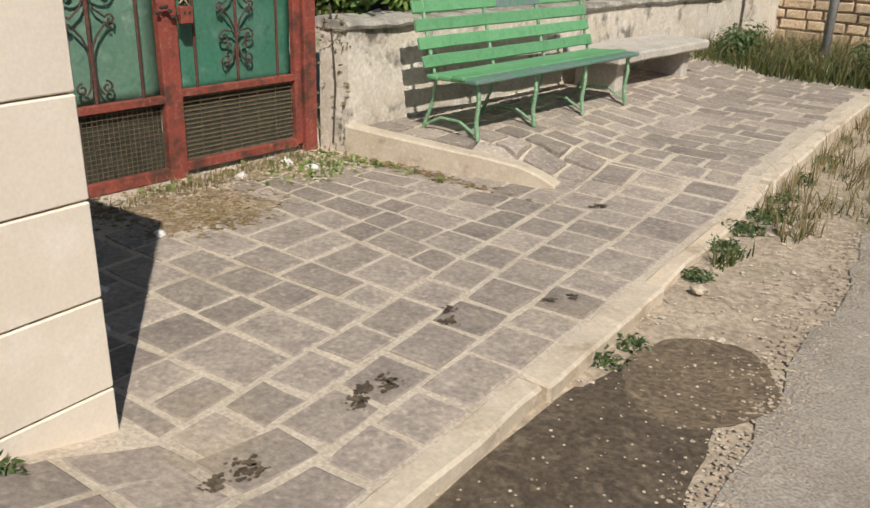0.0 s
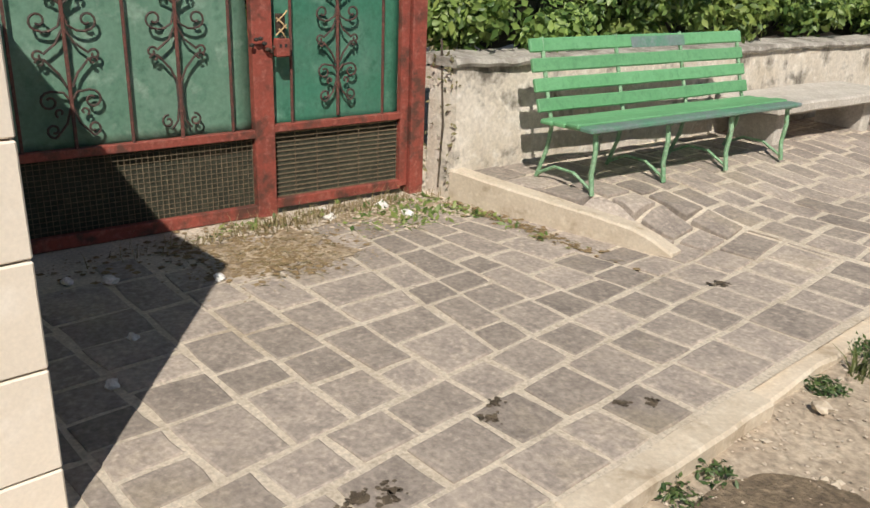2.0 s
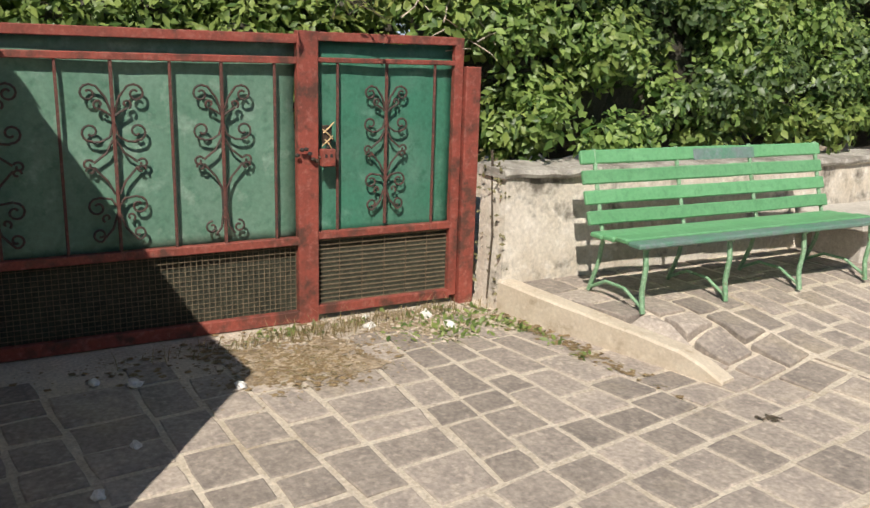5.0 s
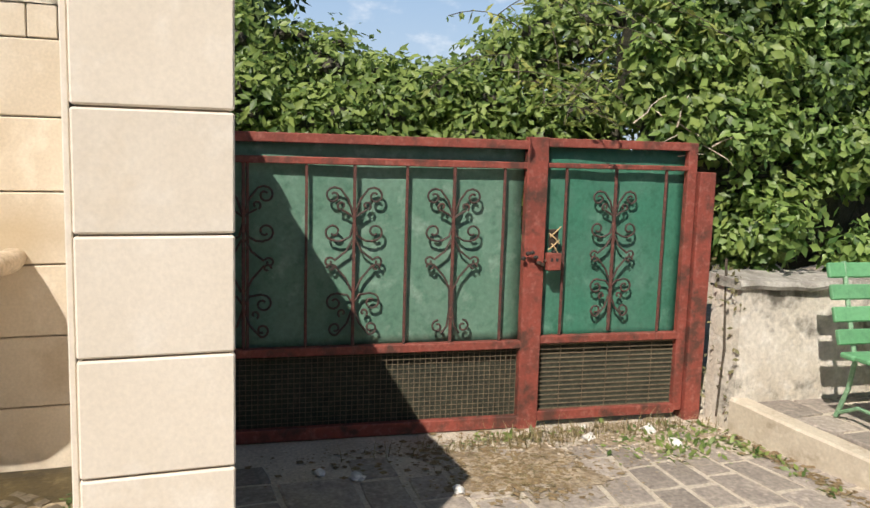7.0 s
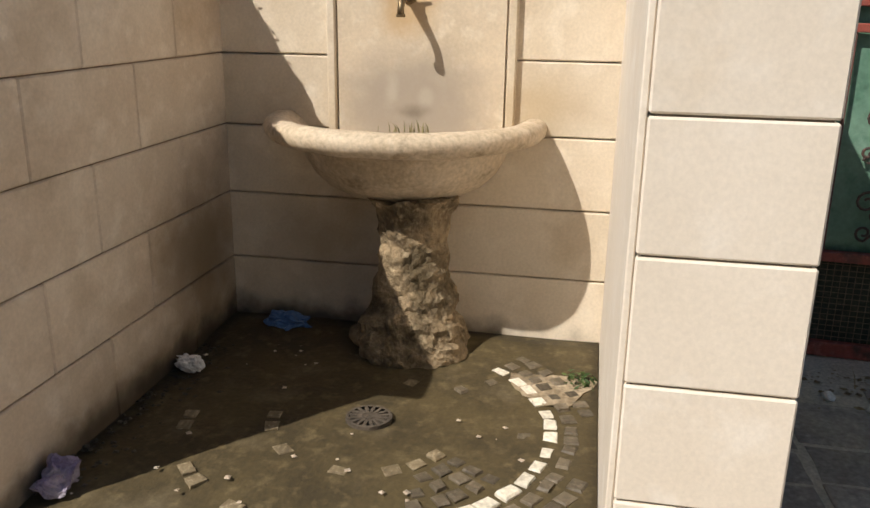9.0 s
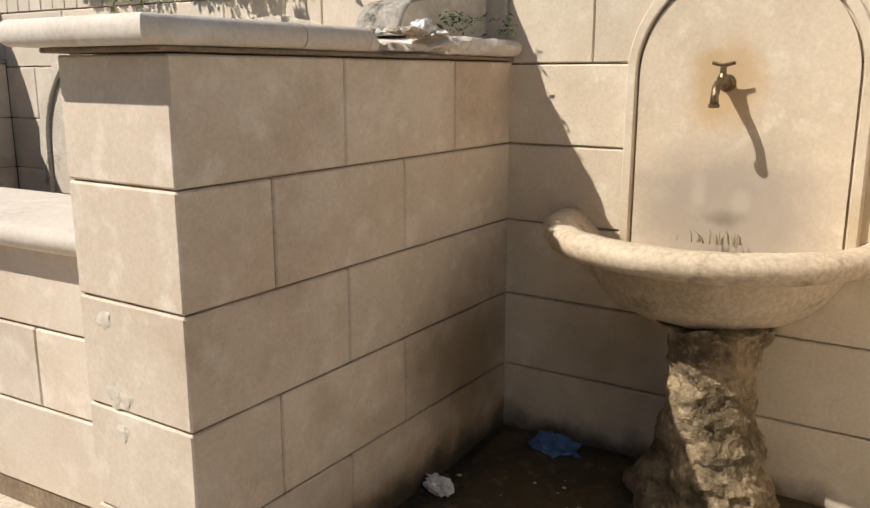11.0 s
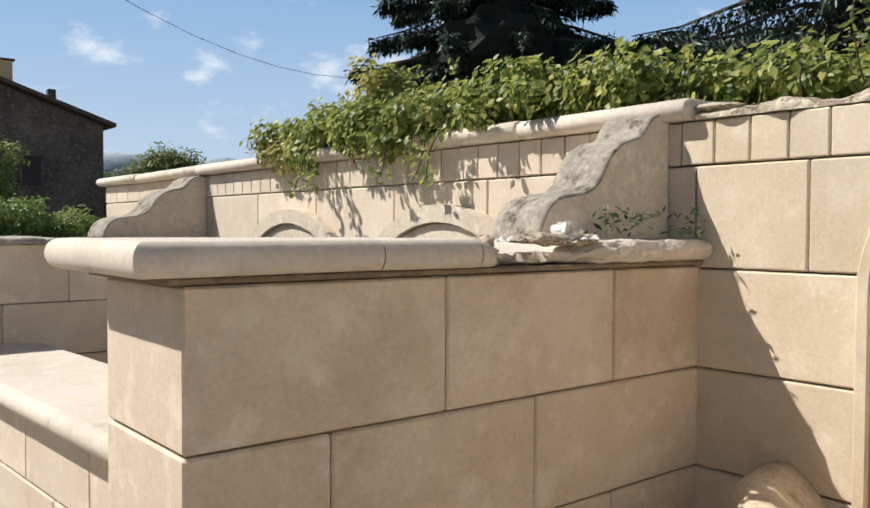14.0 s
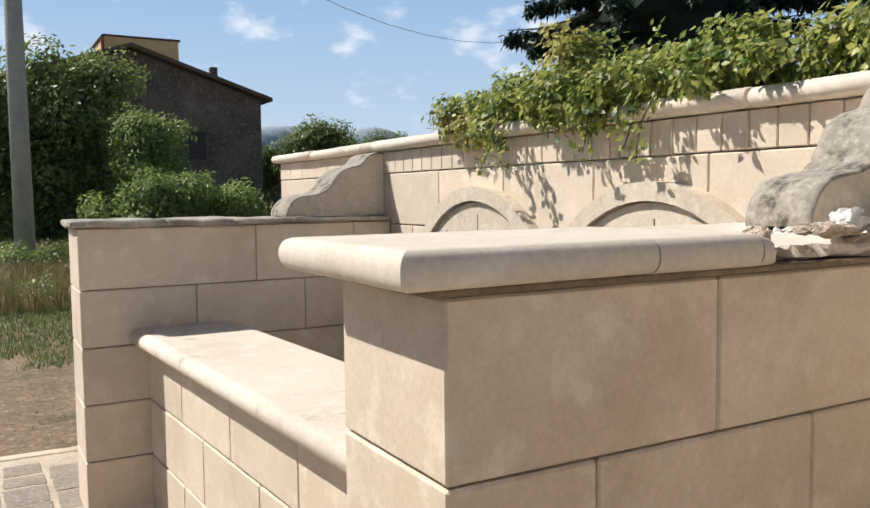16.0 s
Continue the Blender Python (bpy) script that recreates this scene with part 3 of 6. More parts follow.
def blades(name, spots, height, material, parent=None, label="", lean=0.5, width=0.008, kind="stuff"):
    """Grass: one mesh of narrow bent blades."""
    spots = np.asarray(spots, float)
    count = len(spots)
    a = rng.uniform(0, 2 * math.pi, count)
    side = np.stack([np.cos(a), np.sin(a), 0 * a], 1)
    b = rng.uniform(0, 2 * math.pi, count)
    tilt = np.stack([np.cos(b), np.sin(b), 0 * b], 1) * (lean * rng.random(count))[:, None]
    h = (height * rng.uniform(0.4, 1.2, count))[:, None]
    up = np.array([0, 0, 1.0])
    verts = np.stack([spots - side * width, spots + side * width, spots + h * (0.55 * up + 0.3 * tilt) + side * width * 0.7, spots + h * (0.55 * up + 0.3 * tilt) - side * width * 0.7, spots + h * (0.95 * up + tilt)], 1).reshape(-1, 3)
    base = np.arange(count) * 5
    faces = [(i, i + 1, i + 2, i + 3) for i in base] + [(i + 3, i + 2, i + 4) for i in base]
    ob = pydata(name, verts, faces, material, parent, label)
    return ob


# ---- ground ----
def smooth(a, b, v):
    t = min(1.0, max(0.0, (v - a) / (b - a)))
    return t * t * (3 - 2 * t)


def ramp_y(x):
    """The line of the sloping kerb on the plan."""
    return 4.02 + 0.16 * (max(x, -3.58) + 3.58)


def pav(x, y):
    """Height of the paving: full height before the fountains and the bench, dropped before the gate."""
    left = 0.15 * smooth(1.3, 0.55, y)
    near_wall = smooth(-2.0, -2.9, x)
    step = y - ramp_y(x)
    right = (0.07 + 0.09 * near_wall) * smooth(0.035, 0.10 + 0.9 * (1 - near_wall), step)
    return max(left, right)


KERB_IN, KERB_OUT, ROAD_Z = -1.225, -1.11, -0.05
WALL_X = -3.535         # face of the fountain wall
PIER_X = -1.995          # front of the piers


def gate_x(y):
    """The line of the gate and of the garden wall, a little askew."""
    return -3.956 + 0.088 * (y - 3.04)


# one sheet of earth that reaches the horizon, finer near the walk
xs = [-3000, -800, -250, -90, -40, -20, -12, -8] + [-6 + 0.5 * i for i in range(32)] + [12, 20, 40, 90, 250, 800, 3000]
ys = [-3000, -800, -250, -90, -50, -30, -20] + [-15 + 0.5 * i for i in range(60)] + [18, 25, 40, 90, 250, 800, 3000]
verts = [(x, y, (0.17 * smooth(-5.0, -5.5, y) * smooth(-0.9, -1.3, x)) + ROAD_Z - 0.012 + (0.008 * noise.noise((x * 0.8, y * 0.8, 0)) if abs(x) < 10 and abs(y) < 20 else -0.03)) for x in xs for y in ys]
faces = [(i * len(ys) + j, (i + 1) * len(ys) + j, (i + 1) * len(ys) + j + 1, i * len(ys) + j + 1) for i in range(len(xs) - 1) for j in range(len(ys) - 1)]
ground = pydata("ground", verts, faces, "dirt", smooth=True)
ground.data.materials.append(M["earth"])
for p in ground.data.polygons:   # the trodden brown track beyond the end wall
    p.material_index = 1 if p.center.y < -5.2 else 0
tagged(ground, "dry gravelly earth with patches of grass", "ground", kind="structure")

# the road, with a ragged edge towards the kerb
edge = [(-0.47 - 0.10 * noise.noise((0.0, 0.9 * y, 3.0)) - 0.05 * noise.noise((0.0, 3.7 * y, 8.0)) - 0.02 * max(0, y - 2), y) for y in [-30 + 0.2 * i for i in range(300)]]
verts = [(x, y, ROAD_Z - 0.002) for x, y in edge] + [(6.5, y, ROAD_Z + 0.03) for x, y in edge]
count = len(edge)
faces = [(i, i + count, i + count + 1, i + 1) for i in range(count - 1)]
tagged(pydata("road", verts, faces, "asphalt"), "worn pale grey asphalt road with a ragged edge", "road", kind="structure")


def patch(name, centre, radii, z, material, label, category, seed, ragged=0.25, square=1.0):
    """A thin irregular patch lying on the ground."""
    bm = bmesh.new()
    ring = []
    for k in range(60):
        a = 2 * math.pi * k / 60
        f = 1 + ragged * noise.fractal((1.5 * math.cos(a) + seed, 1.5 * math.sin(a), seed), 1.0, 2.0, 4)
        ca, sa = math.cos(a), math.sin(a)
        ring.append(bm.verts.new((centre[0] + radii[0] * f * math.copysign(abs(ca) ** square, ca), centre[1] + radii[1] * f * math.copysign(abs(sa) ** square, sa), z)))
    face = bm.faces.new(ring)
    out = bmesh.ops.extrude_face_region(bm, geom=[face])
    for v in [g for g in out["geom"] if isinstance(g, bmesh.types.BMVert)]:
        v.co.z += 0.003
    bmesh.ops.recalc_face_normals(bm, faces=bm.faces[:])
    return tagged(part(name, bm, material), label, category)


patch("puddle_stain", (-0.82, 1.05, 0), (0.29, 1.62), ROAD_Z - 0.004, "wet", "dark wet stain on the gravel beside the kerb", "wet patch", 2.0, 0.16, 0.5)
patch("puddle_stain", (-0.74, 2.70, 0), (0.27, 0.33), ROAD_Z - 0.0035, "damp", "round drying stain on the gravel edge of the road", "wet patch", 5.0, 0.12)

# added wall across the road, out of view behind the walk; blocks low sky light
sky_block = thing("wall_street", "added unseen wall across the road that blocks low sky light", "wall", kind="structure")
part("render_coat", roughen(box(7.2, 7.7, -9.0, 15.0, -0.3, 5.2, 0.02), 0.01, 2), "plaster_cap", sky_block)
part("plinth", box(7.14, 7.198, -9.0, 15.0, -0.3, 0.7, 0.01), "joint", sky_block)

# paving: mortar bed, then the setts
bed_x = [-4.35 + 0.107 * i for i in range(30)]
bed_x[-1] = KERB_IN + 0.03
bed_y = [-5.3 + 0.1 * i for i in range(148)]
verts = [(x, y, (min(pav(x + dx, y + dy) for dx in (-0.055, 0, 0.055) for dy in (-0.055, 0, 0.055)) - 0.004 if x < -1.9 and 3.8 < y < 4.9 else pav(x, y) - 0.001) - (0.12 if x < PIER_X - 0.03 and y < 0.95 else 0)) for x in bed_x for y in bed_y]
n_y = len(bed_y)
faces = [(i * n_y + j, (i + 1) * n_y + j, (i + 1) * n_y + j + 1, i * n_y + j + 1) for i in range(len(bed_x) - 1) for j in range(n_y - 1)]
pavement = tagged(pydata("pavement", verts, faces, "mortar", smooth=True), "pavement of grey stone setts in pale mortar", "pavement", kind="structure")

# kerb of long pale stones
kerb = thing("kerb", "pale stone kerb flush with the paving, chipped", "kerb", kind="structure")
y = -5.3
while y < 9.2:
    length = random.uniform(0.7, 1.1)
    z = pav(-1.2, y + length / 2)
    bm = box(KERB_IN + 0.002, KERB_OUT + random.uniform(-0.012, 0.012), y, y + length - 0.008, -0.2, 0, 0.012)
    bmesh.ops.subdivide_edges(bm, edges=[e for e in bm.edges if abs(e.verts[0].co.y - e.verts[1].co.y) > 0.3], cuts=6)
    for v in bm.verts:
        if v.co.z > -0.05:
            v.co.z += pav(-1.2, v.co.y) + 0.004
    roughen(bm, 0.010, 7, y)
    if 3.6 < y + length / 2 < 5.4:   # broken off and sunk under the weeds
        for v in bm.verts:
            v.co.z -= 0.035 + 0.03 * noise.noise((3.0, v.co.y * 2.3, 1.0))
            v.co.x -= 0.035
    part("kerb_stone", bm, "kerb", kerb)
    y += length

for x in (-3.4, -2.7, -2.0):
    part("kerb_stone", roughen(box(x, x + 0.69, -5.42, -5.30, -0.05, 0.158, 0.012), 0.01, 7, x), "kerb", kerb)

# sloping kerb between the dropped paving and the bench
wedge = bmesh.new()
a, b = Vector((-3.58, 4.02, 0)), Vector((-2.14, 4.25, 0))
side = Vector((-(b - a).y, (b - a).x, 0)).normalized() * 0.11
rows = []
for k in range(13):
    t = k / 12
    p = a.lerp(b, t)
    top = 0.195 * (1 - t) + 0.095 * t
    if t > 0.87:
        top -= 0.075 * (t - 0.87) / 0.13
    rows.append([wedge.verts.new(p + off + Vector((0, 0, z))) for off, z in ((side * 0, -0.06), (side * 0, top - 0.012), (side * 0.10, top), (side * 0.95, top), (side, top - 0.01), (side, -0.06))])
for r, s in zip(rows, rows[1:]):
    for k in range(6):
        wedge.faces.new((r[k], s[k], s[(k + 1) % 6], r[(k + 1) % 6]))
wedge.faces.new(rows[0])
wedge.faces.new(rows[-1][::-1])
bmesh.ops.recalc_face_normals(wedge, faces=wedge.faces[:])
roughen(wedge, 0.005, 6)
tagged(part("ramp_kerb", wedge, "kerb"), "low sloping pale stone kerb beside the dropped paving", "kerb", kind="structure")


# ---- the fountain walls ----
JOINTS = [0.0, 0.155, 0.4415, 0.728, 1.0145, 1.301, 1.5875]


def block(parent, x0, x1, y0, y1, z0, z1, material="stone", bevel=0.005):
    """One dressed stone of a wall."""
    bm = box(x0, x1, y0, y1, z0 + 0.0026, z1 - 0.0026, bevel)
    return part("stone_block", bm, material, parent)


def pier(name, label, y0, y1, x_front, x_back, top, cuts, base, material="stone"):
    """A free-standing wall of dressed stones, laid in courses; cuts are the upright joints of each course."""
    wall = thing(name, label, "wall", kind="structure")
    part("core", box(x_back + 0.01, x_front - 0.012, y0 + 0.012, y1 - 0.012, base - 0.2, top - 0.006), "joint", wall)
    levels = [base - 0.03] + [j for j in JOINTS if base + 0.06 < j < top - 0.05] + [top]
    for i, (z0, z1) in enumerate(zip(levels, levels[1:])):
        marks = [x_front] + cuts[(len(levels) - 2 - i) % len(cuts)] + [x_back]
        for xa, xb in zip(marks, marks[1:]):
            block(wall, xb + 0.0015, xa - 0.0015, y0, y1, z0, z1, material)
    return wall


PIER_CUTS = [[-2.585, -3.153], [-2.295, -2.863]]
pier_1 = pier("wall_pier_1", "wall end of pale limestone blocks between fountain and gate", 0.845, 1.198, PIER_X, WALL_X - 0.35, 1.883, [[-2.7, -3.3], [-2.5, -3.1]], 0.03, "stone_pale")
block(pier_1, WALL_X - 0.35, PIER_X, 0.845, 1.198, 1.883, 1.99, "stone_pale")
part("side_slab", box(WALL_X + 0.003, PIER_X - 0.012, 0.828, 0.844, 0.1, 2.0, 0.003), "stone_pale", pier_1, "smooth side slab")
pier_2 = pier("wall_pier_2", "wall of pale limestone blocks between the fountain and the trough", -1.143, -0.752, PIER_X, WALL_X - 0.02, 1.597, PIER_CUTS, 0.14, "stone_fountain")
pier_3 = pier("wall_pier_3", "end wall of pale limestone blocks beside the trough", -4.43, -4.03, -1.835, WALL_X - 0.002, 1.608, [[-2.725, -3.3], [-2.40, -2.998]], 0.14)

# back wall: a core, a face of blocks, a frieze of small blocks, a moulding
wall_back = thing("wall_back", "long back wall of pale limestone blocks, water-stained", "wall", kind="structure")
part("core", box(WALL_X - 0.36, WALL_X - 0.095, -6.0, 0.844, -0.2, 2.008), "joint", wall_back)
FACE_JOINTS = [0.12] + JOINTS[2:] + [1.883]
for i, (z0, z1) in enumerate(zip(FACE_JOINTS, FACE_JOINTS[1:])):
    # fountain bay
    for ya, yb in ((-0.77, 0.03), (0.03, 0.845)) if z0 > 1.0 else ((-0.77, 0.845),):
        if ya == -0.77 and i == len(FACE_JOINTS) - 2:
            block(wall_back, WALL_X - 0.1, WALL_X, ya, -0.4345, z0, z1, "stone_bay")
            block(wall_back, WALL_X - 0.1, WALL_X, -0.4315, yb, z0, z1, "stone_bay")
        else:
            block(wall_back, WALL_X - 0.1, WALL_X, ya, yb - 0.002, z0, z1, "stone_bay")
    # trough bay and the end beyond it
    marks = [-4.03, -3.45, -2.85, -2.22, -1.64, -1.143] if i % 2 else [-4.03, -3.75, -3.15, -2.52, -1.92, -1.143]
    for ya, yb in zip(marks, marks[1:]):
        block(wall_back, WALL_X - 0.1, WALL_X, ya, yb - 0.003, z0, z1, "stone")
    for ya, yb in ((-5.95, -5.2), (-5.2, -4.43)):
        block(wall_back, WALL_X - 0.1, WALL_X, ya, yb - 0.003, z0, z1, "stone")
for ya, yb in ((-4.43, -4.03), (-1.143, -0.752)):   # behind the scrolls
    block(wall_back, WALL_X - 0.1, WALL_X, ya, yb - 0.003, 1.61, 1.883, "stone")
frieze = [-5.95 + 0.24 * k for k in range(8)] + [-4.03] + [-1.263 - 0.1075 * k for k in range(25, -1, -1)] + [-1.155, -1.045, -0.93] + [-0.8125 + 0.1085 * k for k in range(16)]
for ya, yb in zip(frieze, frieze[1:]):
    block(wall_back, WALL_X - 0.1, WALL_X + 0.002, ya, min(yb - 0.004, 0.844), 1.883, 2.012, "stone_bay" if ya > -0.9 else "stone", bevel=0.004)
# rounded moulding, unbroken beyond the fountain bay
MOULD = [(WALL_X - 0.40, 2.014), (WALL_X + 0.03, 2.014), (WALL_X + 0.05, 2.025), (WALL_X + 0.058, 2.044), (WALL_X + 0.05, 2.063), (WALL_X + 0.03, 2.075), (WALL_X - 0.40, 2.082)]
y = -6.02
while y < -0.78:
    end = min(y + random.uniform(0.75, 1.1), -0.765)
    if -0.765 - end < 0.35:
        end = -0.765
    bm = prism(MOULD, y, end - 0.006, bevel=0.004)
    roughen(bm, 0.006, 5, y)
    part("moulding_stone", bm, "cap", wall_back)
    y = end
# broken top above the fountain: a thin crumbled crust
bm = box(WALL_X - 0.38, WALL_X + 0.004, -0.762, 1.19, 2.013, 2.044)
bmesh.ops.subdivide_edges(bm, edges=[e for e in bm.edges if abs(e.verts[0].co.y - e.verts[1].co.y) > 0.5], cuts=90)
bmesh.ops.subdivide_edges(bm, edges=[e for e in bm.edges if abs(e.verts[0].co.x - e.verts[1].co.x) > 0.2], cuts=7)
for v in bm.verts:
    if v.co.z > 2.032:
        v.co.z += 0.022 * noise.fractal((v.co.x * 9, v.co.y * 9, 1.0), 1.0, 2.0, 4) - 0.012 * (v.co.x > WALL_X - 0.01)
    v.co.x += 0.022 * noise.fractal((v.co.z * 20, v.co.y * 11, 4.0), 1.0, 2.0, 4) * (v.co.x > WALL_X - 0.02)
part("broken_top", bm, "crust", wall_back, "crumbling broken masonry along the wall top")
bm = bmesh.new()
for k in range(46):
    yy = -0.76 + 1.9 * random.random()
    blob((WALL_X - 0.02 - 0.3 * random.random(), yy, 2.044 + 0.006 * random.random()), (random.uniform(0.02, 0.05), random.uniform(0.03, 0.09), random.uniform(0.006, 0.014)), 2, 0.6, 2.2, bm, k)
part("loose_mortar", bm, "crust", wall_back, "loose flakes of pale mortar")


def coping(name, label, profile_axis, stones, material="cap"):
    root = thing(name, label, "coping", kind="structure")
    for bm in stones:
        part("coping_stone", bm, material, root)
    return root


def bullnose(x0, x1, y0, y1, z0, z1, front=False):
    """A coping stone with a rounded rim all round."""
    own = bmesh.new()
    h = z1 - z0
    levels = []
    for k in range(13):
        a = -math.pi / 2 + math.pi * k / 12
        inset = (h / 2) * (1 - max(0.0, math.cos(a)) ** 0.75)
        zz = z0 + h / 2 + (h / 2) * math.sin(a)
        levels.append([own.verts.new((x, y, zz)) for x, y in ((x0, y0 + inset), (x1 - inset * front, y0 + inset), (x1 - inset * front, y1 - inset), (x0, y1 - inset))])
    for a, b in zip(levels, levels[1:]):
        for k in range(4):
            own.faces.new((a[k], a[(k + 1) % 4], b[(k + 1) % 4], b[k]))
    own.faces.new(levels[0][::-1])
    own.faces.new(levels[-1])
    for a, b in zip(levels, levels[1:]):
        for k in range(4):
            own.edges.get((a[k], b[k])).smooth = False
    return own


# coping of the wall beside the fountain: whole at the front, broken at the back
CAP0, CAP1 = 1.612, 1.674
root = thing("coping_pier_2", "rounded pale coping stones on the wall, broken near the back", "coping", kind="structure")
part("bed", box(WALL_X, PIER_X + 0.03, -1.162, -0.735, 1.5985, CAP0 - 0.001, 0.003), "joint", root)
for xa, xb in ((-1.895, -2.38), (-2.384, -2.64)):
    part("coping_stone", roughen(bullnose(xb, xa, -1.215, -0.70, CAP0, CAP1, xa > -2), 0.003, 6, xa), "cap", root)
bm = bullnose(WALL_X + 0.005, -2.644, -1.205, -0.703, CAP0, CAP1 - 0.004)
bmesh.ops.subdivide_edges(bm, edges=[e for e in bm.edges if abs(e.verts[0].co.x - e.verts[1].co.x) > 0.5], cuts=64)
for v in bm.verts:
    bite = smooth(0.22, 0.05, abs(v.co.x + 2.86)) * smooth(-0.95, -0.75, v.co.y)
    v.co.y -= 0.05 * bite
    v.co.z -= 0.03 * bite * (v.co.z > CAP0 + 0.03)
for v in bm.verts:   # crumbled away along its front edge
    worn = smooth(-2.66, -2.76, v.co.x) * smooth(-0.90, -0.74, v.co.y) * (0.25 + 0.75 * smooth(0.34, 0.16, abs(v.co.x + 2.87)))
    v.co.y -= worn * 0.045 * max(0.0, noise.fractal((v.co.x * 11, v.co.z * 26, 3.0), 1.0, 2.0, 4) + 0.35)
roughen(bm, 0.004, 13, 4.0)
roughen(bm, 0.003, 34, 2.0)
part("broken_coping", bm, "cap", root, "cracked coping stone with a crumbled edge")
for k in range(16):
    bm = blob((random.gauss(-2.88, 0.09), random.uniform(-0.80, -0.705), 1.665 + 0.012 * random.random()), (random.uniform(0.02, 0.05), random.uniform(0.015, 0.03), random.uniform(0.008, 0.016)), 2, 0.5, 2.2, None, k)
    part("broken_piece", bm, "rubble", root)
root = thing("coping_pier_3", "thin slate coping on the end wall", "coping", kind="structure")
x = -1.80
while x > -3.5:
    step = random.uniform(0.35, 0.6)
    bm = box(max(x - step, WALL_X) + 0.004, x, -4.48, -3.99, 1.610, 1.640 + random.uniform(-0.006, 0.008), 0.008)
    bmesh.ops.subdivide_edges(bm, edges=bm.edges[:], cuts=3, use_grid_fill=True)
    part("slate", roughen(bm, 0.012, 8, x), "plaster_cap", root)
    x -= step

# scrolls that brace the back wall
SCROLL = [(0.545, 0.0), (0.547, 0.018), (0.536, 0.047), (0.512, 0.082), (0.476, 0.105), (0.425, 0.115), (0.370, 0.124), (0.325, 0.148), (0.296, 0.185), (0.270, 0.225), (0.230, 0.258), (0.184, 0.277), (0.138, 0.288), (0.110, 0.315), (0.084, 0.344), (0.05, 0.360), (0.0, 0.362)]


def curve_through(points, steps=4):
    """A smooth line through points."""
    out = []
    for k in range(len(points) - 1):
        p0, p1, p2, p3 = (Vector(points[max(0, min(len(points) - 1, k + d))]) for d in (-1, 0, 1, 2))
        for s in range(steps):
            t = s / steps
            out.append(0.5 * ((2 * p1) + (p2 - p0) * t + (2 * p0 - 5 * p1 + 4 * p2 - p3) * t * t + (3 * p1 - p0 - 3 * p2 + p3) * t ** 3))
    return [tuple(p) for p in out] + [points[-1]]


def scroll(label, y0, y1, base, shift=0.0, scale=1.0):
    """A pale stone bracket cut in a double curve, with a weathered crust along its curved face."""
    root = thing("scroll_bracket", label, "scroll bracket", "scrolls on the fountain wall")
    line = [Vector((WALL_X + 0.004 + x * scale + shift, base + z)) for x, z in curve_through(SCROLL, 5)]
    part("body", prism([tuple(p) for p in line] + [(WALL_X + 0.004 + shift, base)], y0, y1), "lichen_pale", root, "pale sawn side of the bracket")
    outer, inner = [], []
    for k, p in enumerate(line):
        way = (line[min(k + 1, len(line) - 1)] - line[max(k - 1, 0)]).normalized()
        side = Vector((way.y, -way.x))
        outer.append(tuple(p + side * 0.005))
        inner.append(tuple(p - side * 0.004))
    verts, faces, rows = [], [], 13
    for (xo, zo), (xi, zi) in zip(outer, inner):
        for r in range(rows):
            y = y0 - 0.002 + (y1 - y0 + 0.004) * r / (rows - 1)
            worn = 0.004 * noise.noise((xo * 17, y * 17, zo * 17)) + 0.003 * noise.noise((xo * 45, y * 45, zo * 45)) - (0.003 if r in (0, rows - 1) else 0)
            verts.append((xo + worn * 0.7, y, zo + worn * 0.7))
        verts += [(xi, y0 - 0.002, zi), (xi, y1 + 0.002, zi)]
    wide = rows + 2
    for k in range(len(outer) - 1):
        a, b = k * wide, (k + 1) * wide
        faces += [(a + r, a + r + 1, b + r + 1, b + r) for r in range(rows - 1)]
        faces += [(a + rows, a, b, b + rows), (a + rows - 1, a + rows + 1, b + rows + 1, b + rows - 1)]
    pydata("weathered_face", verts, faces, "lichen", root, "grey lichened curved face", smooth=True)
    return root


scroll("weathered stone scroll with grey lichen on the coping", -1.025, -0.855, 1.672)
scroll("weathered stone scroll on the slate coping of the end wall", -4.37, -4.10, 1.642, 0.0, 1.1)

# trough: low front wall with rounded coping, dark water behind
def askew(bm):
    for v in bm.verts:
        v.co.x -= 0.06 * (v.co.y + 4.0)
    return bm


low = thing("wall_trough", "low front wall of the trough in pale limestone blocks", "wall", kind="structure")
part("core", askew(box(-2.50, -2.162, -4.02, -1.148, -0.1, 1.012)), "joint", low)
levels = [0.12, 0.4415, 0.728, 1.012]
for i, (z0, z1) in enumerate(zip(levels, levels[1:])):
    marks = [-4.028, -3.80, -3.15, -2.5, -1.85, -1.145] if i % 2 else [-4.028, -3.45, -2.8, -2.15, -1.55, -1.145]
    for ya, yb in zip(marks, marks[1:]):
        part("stone_block", askew(box(-2.51, -2.15, ya, yb - 0.003, z0 + 0.0035, z1 - 0.0035, 0.006)), "stone", low)
root = thing("coping_trough", "smooth rounded pale coping of the trough wall", "coping", kind="structure")
